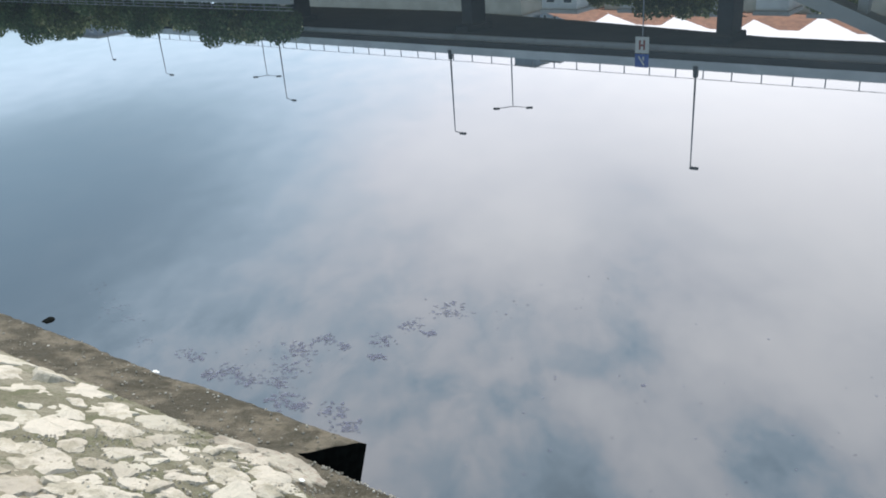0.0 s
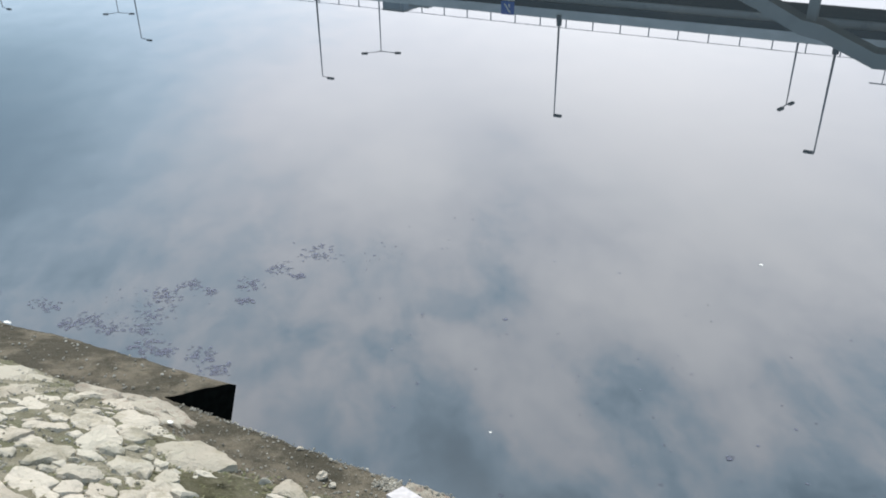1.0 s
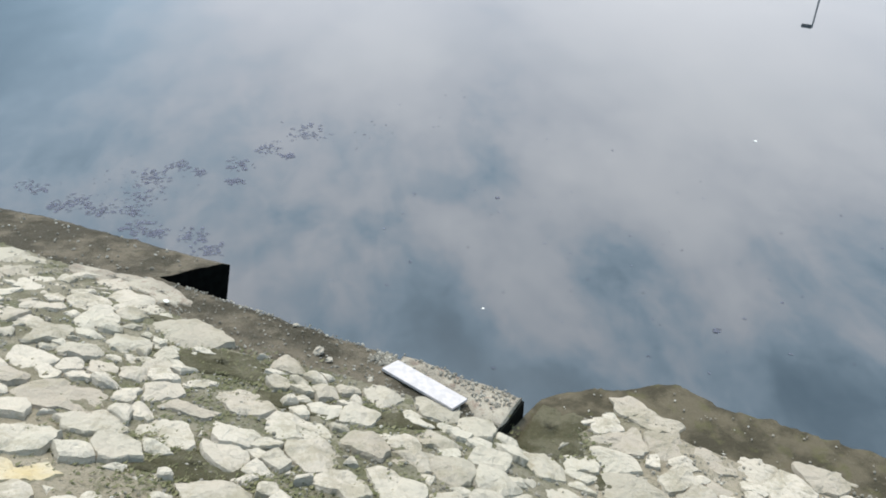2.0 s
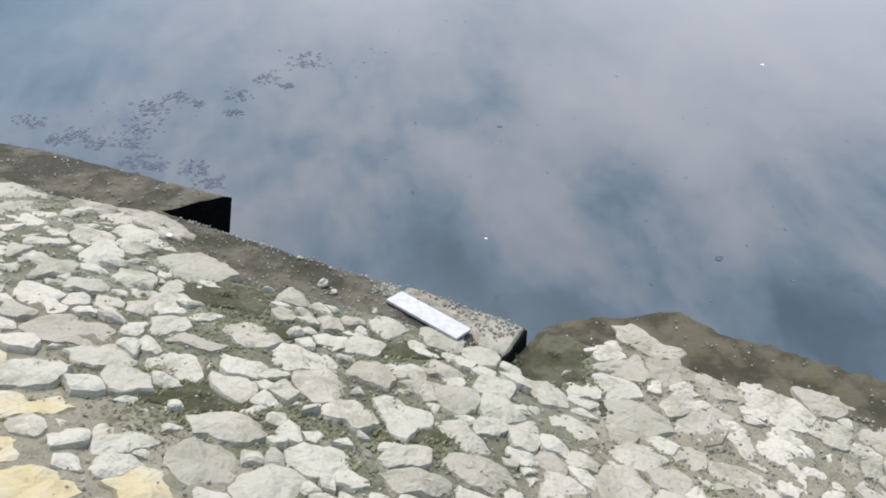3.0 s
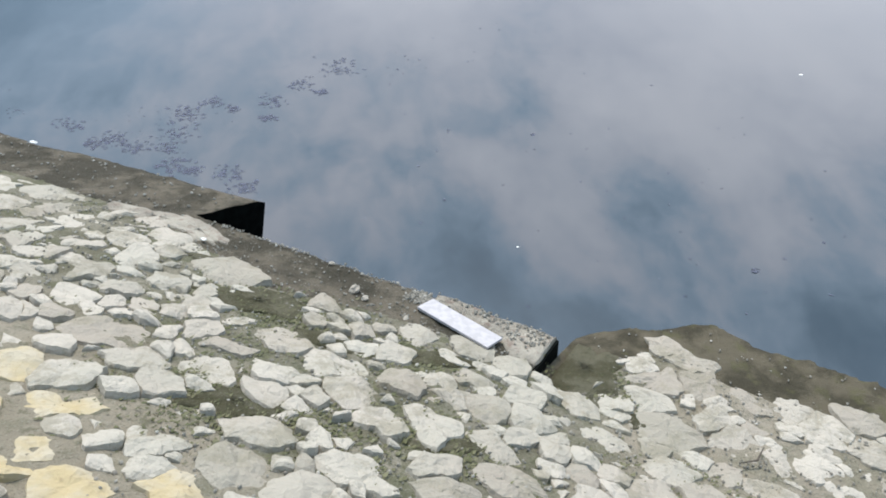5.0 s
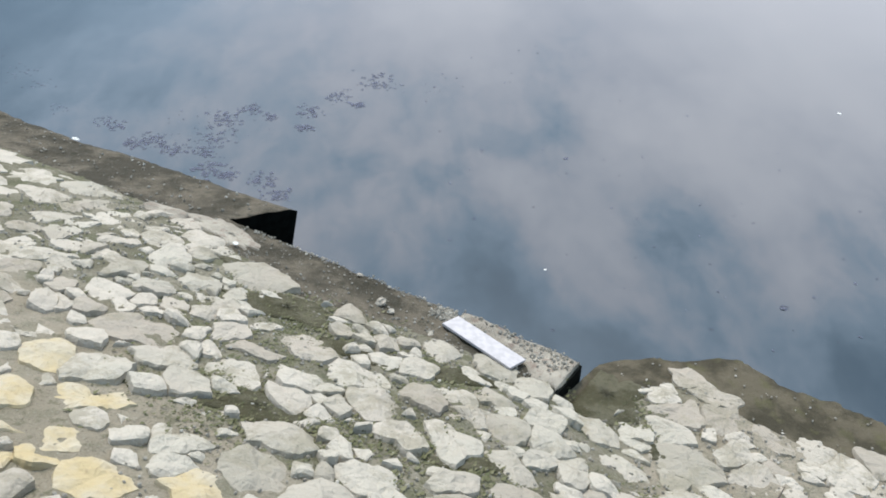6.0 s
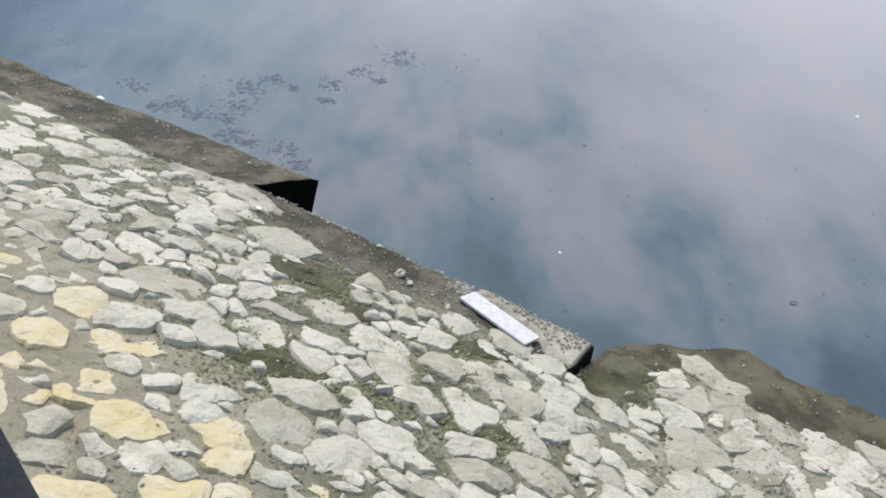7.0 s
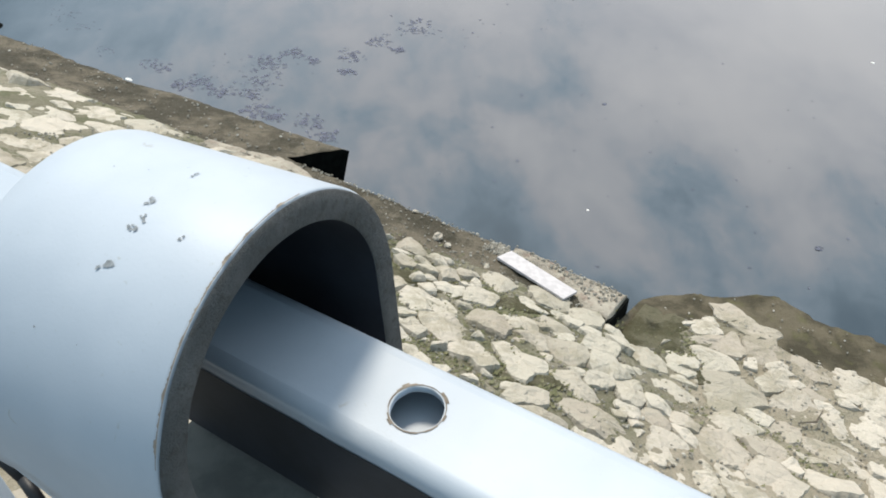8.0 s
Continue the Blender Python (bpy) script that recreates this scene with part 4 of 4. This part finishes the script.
def silt_patch(cx, cy, a, b, turn, seed, mat=None, label="damp patch of olive silt between the stones"):
    """A thin spread of damp silt and moss over the bank."""
    bm = bmesh.new()
    c, q = math.cos(radians(turn)), math.sin(radians(turn))
    rings = []
    for s in (0.05, 0.35, 0.6, 0.8, 1.0, 1.12):
        ring = []
        for k in range(48):
            t = 2 * math.pi * k / 48
            r = s * (1 + 0.45 * noise.noise(Vector((math.cos(t) * 1.6, math.sin(t) * 1.6, seed))) + 0.22 * noise.noise(Vector((math.cos(t) * 6, math.sin(t) * 6, seed))))
            u, v = a * r * math.cos(t), b * r * math.sin(t)
            x, y = cx + u * c - v * q, cy + u * q + v * c
            x = max(x, 0.075) if cx > 0.1 else x
            ring.append(bm.verts.new((x, y, slope(x, y) + rough(x, y, 0.8) + (0.014 if s < 0.9 else 0.008 if s < 1.1 else -0.02))))
        rings.append(ring)
    for p, r in zip(rings, rings[1:]):
        for k in range(48):
            bm.faces.new((p[k], p[(k + 1) % 48], r[(k + 1) % 48], r[k]))
    bm.faces.new(rings[0])
    ob = tagged(obj("silt_patch", bm, mat or MOSSY, True), label, "silt", "silt patches", "stuff")
    ob.matrix_world = BANK


GRIT = mat_grit()
MOSSY = mat_concrete("olive_silt", (0.075, 0.068, 0.036), (0.130, 0.118, 0.075), (0.055, 0.056, 0.026), 1.6, 0.35)
for i, (x, y, a, b, turn) in enumerate(((-1.40, -0.84, 0.30, 0.13, 25), (-0.52, -0.74, 0.30, 0.09, 30), (0.20, -0.05, 0.20, 0.30, 10), (-0.90, -0.92, 0.2, 0.09, 20),
                                        (-0.83, -1.62, 0.2, 0.09, 40), (-0.04, -1.30, 0.16, 0.06, 40),
                                        (0.62, -0.33, 0.10, 0.06, 30), (-0.35, -0.62, 0.22, 0.05, 25), (-1.85, -0.62, 0.2, 0.06, 15))):
    silt_patch(x, y, a, b, turn, i * 3.7)


for x, y, a, b, turn in ((-2.62, -0.39, 0.42, 0.10, 6), (-2.28, -0.37, 0.22, 0.09, -15)):
    silt_patch(x, y, a, b, turn, x * 5, KERB_END, "pale skim of mortar beside the ledge")


MOSS = mat_leaf("olive_moss", (0.075, 0.08, 0.03), (0.17, 0.16, 0.085))
make_moss()


def make_gravel():
    """Pebbles strewn over kerb and joints."""
    rng = random.Random(8)
    bm = bmesh.new()
    spots = []
    for k in range(420):
        x = rng.uniform(-2.3, 0.0)
        y = kerb_edge(x) - abs(rng.gauss(0, 0.03)) - 0.015 if rng.random() < 0.12 else rng.uniform(mud_start(x) - 0.15, kerb_edge(x) - 0.02)
        spots.append((x, y, rng.uniform(0.003, 0.010)))
    for k in range(160):
        spots.append((rng.gauss(-0.83, 0.05), rng.gauss(-0.14, 0.035), rng.uniform(0.006, 0.014)))
    for k in range(200):
        x = rng.uniform(-0.75, -0.02)
        spots.append((x, kerb_edge(x) - rng.uniform(0.008, 0.2) * (0.5 if x < -0.4 else 1.0), rng.uniform(0.004, 0.012)))
    for k in range(260):
        x = rng.uniform(-7.0, BLOCK_X)
        spots.append((x, rng.uniform(mud_start(x) - 0.1, block_edge(x) - 0.03), rng.uniform(0.004, 0.014)))
    for k in range(90):
        x = rng.uniform(-2.3, -0.8)
        spots.append((x, kerb_edge(x) - rng.uniform(0.012, 0.06), rng.uniform(0.005, 0.012)))
    for k in range(80):
        x = rng.uniform(0.1, 2.6)
        spots.append((x, rng.uniform(mud_start(x), shore_line(x) - 0.06), rng.uniform(0.003, 0.009)))
    for k in range(9000):
        x, y = rng.uniform(-3.4, 2.6), rng.uniform(-2.7, 0.5)
        if y < mud_start(x) + 0.06 and not (y < -1.5 and x < -0.9):
            spots.append((x, y, rng.uniform(0.003, 0.011)))
    for x, y, s in spots:
        z = slope(x, y) + rough(x, y, 0.8 if y < mud_start(x) else 0.7) + s * 0.2 + (0.006 if y < mud_start(x) else 0.026 if -0.74 < x < 0.0 and y > tip_inner(x) + 0.03 else 0.004)
        f = [rng.uniform(0.7, 1.3) for _ in range(5)]
        v = [bm.verts.new((x + s * f[0] * math.cos(a), y + s * f[1] * math.sin(a), z)) for a in (0.3, 1.6, 2.8, 4.1, 5.3)]
        w = [bm.verts.new((x + s * 0.5 * math.cos(a), y + s * 0.5 * math.sin(a), z + s * 0.7 * f[2])) for a in (0.9, 3.2, 5.0)]
        for q in ((0, 1, 5), (1, 2, 5, None), (2, 3, 6), (3, 4, 7), (4, 0, 7)):
            ids = [(v + w)[i] for i in q if i is not None]
            if len(ids) == 3 and len(set(ids)) == 3:
                bm.faces.new(ids)
        bm.faces.new((w[0], w[1], w[2]))
        for q in ((v[2], w[1], w[0]), (v[0], w[0], w[2]), (v[3], w[2], w[1])):
            bm.faces.new(q)
    ob = tagged(obj("gravel", bm, GRIT), "pale grit and pebbles strewn over kerb and joints", "gravel", kind="stuff")
    ob.matrix_world = BANK


make_gravel()


# ---------------------------------------------------------------- stones of the pitched slope
def reach(st, ang):
    """Half-width of an oval stone in a direction."""
    x, y, a, b, t = st
    c, q = math.cos(ang - t), math.sin(ang - t)
    return a * b / math.hypot(b * c, a * q)


def outline(i, rng):
    """A broken slab: a few straight sides, cut back where its neighbours lie."""
    st = placed[i]
    x, y, a, b, t = st
    grow = (1.48 if i < drawn else 1.75) if x < 0.35 else 1.85
    corners = rng.choice((4, 5, 6, 6, 7)) if a > 0.06 else rng.choice((3, 4, 4, 5))
    first = rng.random() * 6.3
    poly = []
    for k in range(corners):
        ang = first + 2 * math.pi * (k + rng.uniform(-0.28, 0.28)) / corners
        r = reach(st, ang) * grow * rng.uniform(0.92, 1.10)
        poly.append(Vector((r * math.cos(ang), r * math.sin(ang))))
    gap = rng.uniform(-0.024, -0.004)
    for j, other in enumerate(placed):
        dx, dy = other[0] - x, other[1] - y
        if j == i or abs(dx) > 0.9 or abs(dy) > 0.9:
            continue
        d = math.hypot(dx, dy)
        ang = math.atan2(dy, dx)
        ri, rj = reach(st, ang), reach(other, ang + math.pi)
        if d > 1.9 * (ri + rj) + 0.1:
            continue
        n, lim = Vector((dx / d, dy / d)), d * ri / (ri + rj) - gap
        cut = []
        for p, q in zip(poly, poly[1:] + poly[:1]):
            dp, dq = p.dot(n) - lim, q.dot(n) - lim
            if dp <= 0:
                cut.append(p)
            if (dp < 0 < dq) or (dq < 0 < dp):
                cut.append(p + (q - p) * (dp / (dp - dq)))
        poly = cut
        if len(poly) < 3:
            return None
    # even steps round the outline, with chips out of it
    total = sum((q - p).length for p, q in zip(poly, poly[1:] + poly[:1]))
    n = 34 if a > 0.09 else 24 if a > 0.06 else 14
    step, out, left = total / n, [], 0.0
    off = Vector((rng.random() * 70, rng.random() * 70, 0))
    for p, q in zip(poly, poly[1:] + poly[:1]):
        l = (q - p).length
        while left < l and len(out) < n:
            v = p + (q - p) * (left / l)
            w = Vector((v.x, v.y, 0))
            k = 1 - 0.26 * max(noise.noise(w * 9 + off), 0) - 0.16 * abs(noise.noise(w * 24 + off))
            out.append(v * k)
            left += step
        left -= l
    return out


def stone_mesh(rng, out, h, soft):
    """A flat broken slab: buried skirt, chipped edge, uneven face."""
    bm = bmesh.new()
    off = Vector((rng.random() * 90, rng.random() * 90, 0))
    tx, ty = rng.uniform(-0.09, 0.09), rng.uniform(-0.10, 0.07)
    breaks = [(rng.random() * 6.3, rng.uniform(0.02, 0.08), rng.uniform(0.04, 0.20)) for _ in range(3)]
    n = len(out)
    rings = []
    crisp = ((1.04, -0.07, 0), (1.0, h * 0.55, 0.8), (0.955, h * 0.95, 1), (0.70, h, 1), (0.36, h, 1))
    sunk = ((1.06, -0.09, 0), (1.0, -0.022, 0.6), (0.86, h * 0.42, 1), (0.62, h * 0.85, 1), (0.33, h, 1))
    for s, z, nz in ((p[0], p[1] + (q[1] - p[1]) * soft, p[2]) for p, q in zip(crisp, sunk)):
        ring = []
        for v in out:
            p = Vector((v.x * s, v.y * s, z))
            if nz:
                p.z += tx * p.x + ty * p.y + nz * (0.024 * noise.noise(p * 6 + off) + 0.012 * noise.noise(p * 17 + off) + 0.005 * noise.noise(p * 48 + off))
                for way, far_off, drop in breaks:
                    p.z -= drop * max(p.x * math.cos(way) + p.y * math.sin(way) - far_off, 0.0)
            ring.append(bm.verts.new(p))
        rings.append(ring)
    for p, q in zip(rings, rings[1:]):
        for i in range(n):
            k = (i + 1) % n
            bm.faces.new((p[i], p[k], q[k], q[i]))
    c = bm.verts.new((0, 0, h + 0.030 * noise.noise(off)))
    for i in range(n):
        bm.faces.new((rings[-1][i], rings[-1][(i + 1) % n], c))
    return bm


placed, looks = [], []


def stone(x, y, a, b, turn, mat=None):
    placed.append((x, y, a, b, radians(turn)))
    looks.append(mat or STONE)


stone(-1.60, -1.60, 0.21, 0.15, 9)
stone(-1.34, -1.67, 0.15, 0.08, 36)
stone(-1.09, -1.53, 0.12, 0.10, -6)
stone(-1.68, -1.33, 0.12, 0.06, -19)
stone(-1.13, -1.76, 0.14, 0.08, 19)
stone(-1.03, -1.84, 0.04, 0.02, 41)
stone(-1.17, -1.32, 0.14, 0.10, 82)
stone(-1.04, -1.08, 0.17, 0.12, -11)
stone(-1.36, -1.29, 0.11, 0.06, 65)
stone(-0.90, -1.33, 0.14, 0.11, -13)
stone(-0.79, -1.51, 0.12, 0.07, -12)
stone(-0.63, -1.40, 0.07, 0.05, -37)
stone(-0.64, -1.73, 0.15, 0.11, 35)
stone(-0.74, -1.11, 0.18, 0.11, 14)
stone(-0.56, -1.24, 0.19, 0.12, -39)
stone(-0.31, -1.38, 0.15, 0.11, 67)
stone(-0.24, -1.70, 0.12, 0.08, 24)
stone(-0.41, -1.03, 0.17, 0.09, -42)
stone(-0.29, -0.87, 0.09, 0.06, 56)
stone(-0.21, -1.03, 0.08, 0.06, -80)
stone(-0.47, -1.46, 0.06, 0.02, 32)
stone(-1.18, -0.59, 0.13, 0.08, 1)
stone(-1.06, -0.79, 0.08, 0.07, -48)
stone(-0.86, -0.69, 0.12, 0.07, -79)
stone(-0.63, -0.49, 0.19, 0.13, -6)
stone(-0.58, -0.81, 0.11, 0.07, 90)
stone(-1.84, -1.01, 0.13, 0.10, -12)
stone(-1.71, -1.07, 0.06, 0.04, 57)
stone(-1.79, -0.71, 0.25, 0.15, -2)
stone(-1.63, -0.99, 0.06, 0.05, 21)
stone(-1.96, -1.48, 0.15, 0.08, 20)
stone(-1.78, -1.41, 0.07, 0.06, 48)
stone(-1.86, -1.64, 0.08, 0.06, -2)
stone(-1.96, -1.71, 0.09, 0.06, -25)
stone(-1.89, -1.28, 0.11, 0.06, 34)
stone(-2.11, -1.60, 0.08, 0.06, -33)
stone(-2.14, -1.22, 0.18, 0.08, -78)
stone(-2.15, -0.97, 0.14, 0.10, -77)
stone(-2.44, -1.22, 0.10, 0.08, -87)
stone(-2.47, -1.01, 0.11, 0.08, -84)
stone(-2.69, -1.17, 0.09, 0.07, -30)
stone(-2.39, -0.79, 0.13, 0.11, 7)
stone(-2.65, -1.01, 0.08, 0.07, 48)
stone(-2.13, -0.75, 0.09, 0.07, 5)
stone(-2.31, -0.57, 0.14, 0.09, 14)
stone(-0.34, -0.43, 0.13, 0.10, 28)
stone(-0.09, -0.45, 0.12, 0.10, 13)
stone(-0.20, -0.73, 0.21, 0.08, 21)
stone(-0.19, -0.97, 0.12, 0.08, 40)
stone(-0.02, -0.92, 0.13, 0.09, -3)
stone(0.09, -0.69, 0.14, 0.07, 49)
stone(-0.14, -1.22, 0.18, 0.12, -44)
stone(0.13, -1.18, 0.12, 0.08, -6)
stone(0.34, -0.94, 0.13, 0.10, -81)
stone(0.19, -0.86, 0.11, 0.08, 13)
stone(0.01, -1.46, 0.19, 0.06, 54)
stone(0.30, -1.33, 0.19, 0.10, 30)
stone(0.13, -1.58, 0.19, 0.07, 43)
stone(0.50, -0.66, 0.18, 0.16, 27)
stone(0.61, -1.20, 0.13, 0.09, 68)
stone(0.83, -0.95, 0.16, 0.11, 59)
stone(0.84, -0.67, 0.15, 0.09, 22)
stone(0.48, 0.13, 0.08, 0.06, 12)
stone(0.59, 0.03, 0.18, 0.11, 11)
stone(0.84, 0.16, 0.16, 0.11, 13)
stone(0.32, -0.18, 0.06, 0.04, -9)
stone(0.43, -0.26, 0.11, 0.07, -2)
stone(0.61, -0.14, 0.17, 0.09, -2)
stone(0.74, 0.30, 0.12, 0.08, -8)
stone(0.54, 0.40, 0.08, 0.06, -13)
stone(0.74, -0.33, 0.20, 0.13, 15)
stone(0.93, -0.11, 0.12, 0.07, 23)
stone(1.10, -0.26, 0.15, 0.14, 60)
stone(1.28, -0.26, 0.12, 0.08, 80)
stone(1.25, -0.47, 0.14, 0.09, 47)
stone(1.10, 0.16, 0.15, 0.08, 34)
stone(1.30, 0.22, 0.17, 0.11, 13)
stone(1.48, 0.14, 0.17, 0.10, 2)
stone(1.47, -0.17, 0.14, 0.11, -43)
stone(1.66, 0.32, 0.12, 0.09, 3)
stone(1.71, 0.10, 0.13, 0.10, 30)
stone(1.60, -0.28, 0.14, 0.10, 17)
stone(1.79, -0.14, 0.10, 0.09, 45)
stone(1.41, -0.46, 0.12, 0.08, 50)
stone(1.05, -0.49, 0.12, 0.08, 46)
stone(1.01, -0.74, 0.13, 0.09, 46)
stone(-1.45, -2.27, 0.15, 0.07, -18, OCHRE)
stone(-1.25, -2.40, 0.06, 0.05, 39, OCHRE)
stone(-1.07, -2.40, 0.08, 0.06, 27, OCHRE)
stone(-1.09, -2.29, 0.07, 0.06, 27, OCHRE)
stone(-0.85, -2.37, 0.16, 0.08, 34, OCHRE)
stone(-0.61, -2.17, 0.11, 0.08, 41, OCHRE)
stone(-0.50, -2.26, 0.11, 0.06, 51, OCHRE)
stone(-0.98, -2.13, 0.07, 0.07, -27)
stone(-0.98, -2.56, 0.07, 0.06, -14)
stone(-0.87, -2.63, 0.07, 0.06, 34)
stone(-0.80, -2.51, 0.06, 0.05, 39)
stone(-0.85, -2.02, 0.14, 0.10, 62)
stone(-0.54, -1.96, 0.14, 0.11, 63)
stone(-1.99, -1.75, 0.10, 0.08, 9)
stone(-2.38, -1.64, 0.11, 0.10, 58)
stone(-2.48, -1.26, 0.11, 0.08, 59)
stone(-2.70, -1.20, 0.12, 0.08, -53)
stone(-2.84, -1.31, 0.11, 0.08, -74)
stone(-2.48, -1.50, 0.09, 0.09, -23)
stone(-0.32, -2.35, 0.13, 0.08, 12, OCHRE)
stone(-0.22, -2.13, 0.11, 0.03, -40, OCHRE)
drawn = len(placed)


def clear(x, y, r):
    """Whether a round stone fits between those already laid."""
    for px, py, a, b, t in placed:
        dx, dy = x - px, y - py
        if abs(dx) > 0.8 or abs(dy) > 0.8:
            continue
        u, v = dx * math.cos(t) + dy * math.sin(t), -dx * math.sin(t) + dy * math.cos(t)
        if (u / (a + r)) ** 2 + (v / (b + r)) ** 2 < 1.0:
            return False
    return True


BARE = [(-1.36, -0.85, 0.20), (-0.50, -0.72, 0.13), (0.2, -0.05, 0.22), (-0.83, -1.62, 0.14), (-1.1, -0.98, 0.14)]


def fill():
    """Smaller stones wherever there is room for one."""
    rng = random.Random(2)
    for size, tries in ((0.15, 4000), (0.11, 7500), (0.075, 7000), (0.05, 2500)):
        for k in range(tries):
            x, y = rng.uniform(-13.5, 8.6), rng.uniform(TOP_Y + 0.1, 0.45)
            r = size * rng.uniform(0.85, 1.2)
            if y > mud_start(x) - r * 0.8 - 0.02 or any((x - p) ** 2 + (y - q) ** 2 < (s + r) ** 2 for p, q, s in BARE):
                continue
            if clear(x, y, r) and not (y < -1.7 and -2.4 < x < -0.2 and rng.random() < 0.75):
                stone(x, y, r * rng.uniform(0.95, 1.35), r * rng.uniform(0.72, 0.98), rng.gauss(20, 28),
                      OCHRE if (y < -2.0 and x < -0.3 and rng.random() < 0.6) else STONE)


def rubble():
    """Broken pieces wedged into the joints of the middle stretch."""
    rng = random.Random(31)
    for size, tries in ((0.055, 2600), (0.034, 2600)):
        for k in range(tries):
            x, y = rng.uniform(-2.9, 2.3), rng.uniform(-2.6, 0.3)
            r = size * rng.uniform(0.8, 1.2)
            if y > mud_start(x) - r or any((x - p) ** 2 + (y - q) ** 2 < (s * 0.8 + r) ** 2 for p, q, s in BARE):
                continue
            if clear(x, y, r * 0.55) and not (y < -1.75 and x < -0.8 and rng.random() < 0.75):
                stone(x, y, r * rng.uniform(1.1, 1.8), r * rng.uniform(0.5, 0.85), rng.gauss(15, 25), OCHRE if (y < -2.0 and x < -0.3 and rng.random() < 0.4) else STONE)


def lay_stones():
    rest = bmesh.new()
    count = 0
    for i, (x, y, a, b, t) in enumerate(placed):
        rng = random.Random(i * 7919 + 5)
        out = outline(i, rng)
        if out is None or len(out) < 8:
            continue
        e = 0.06
        n = Vector((-(slope(x + e, y) - slope(x - e, y)) / (2 * e), -(slope(x, y + e) - slope(x, y - e)) / (2 * e), 1)).normalized()
        m = Matrix.Translation((x, y, slope(x, y) - 0.005)) @ Vector((0, 0, 1)).rotation_difference(n).to_matrix().to_4x4()
        buried = 0.9 if a < 0.06 else 0.85 if x > 0.35 or x < -2.2 or y < -1.85 else 0.4
        soft = rng.uniform(0.1, 0.5) if x > 0.35 and a > 0.06 else rng.uniform(0.35, 0.9) if rng.random() < buried else rng.uniform(0.0, 0.25)
        bm = stone_mesh(rng, out, rng.uniform(0.018, 0.042) * line(x, (-2.6, 0.6), (-1.9, 1.0), (0.1, 1.1), (0.45, 0.62)) * (0.7 if a < 0.06 else 1.0) * line(y, (-2.1, 0.75), (-1.7, 1.0)), soft)
        if -3.4 < x < 2.4 and count < 300:
            count += 1
            ob = obj("stone", bm, looks[i])
            ob.parent = ground
            ob.matrix_local = m
        else:
            bm.transform(m)
            me = bpy.data.meshes.new("slab")
            bm.to_mesh(me)
            bm.free()
            rest.from_mesh(me)
            bpy.data.meshes.remove(me)
    ob = obj("stones", rest, STONE)
    ob.parent = ground
    tagged(ob, "pale irregular stones set in the slope", kind="stuff")


fill()
rubble()
lay_stones()
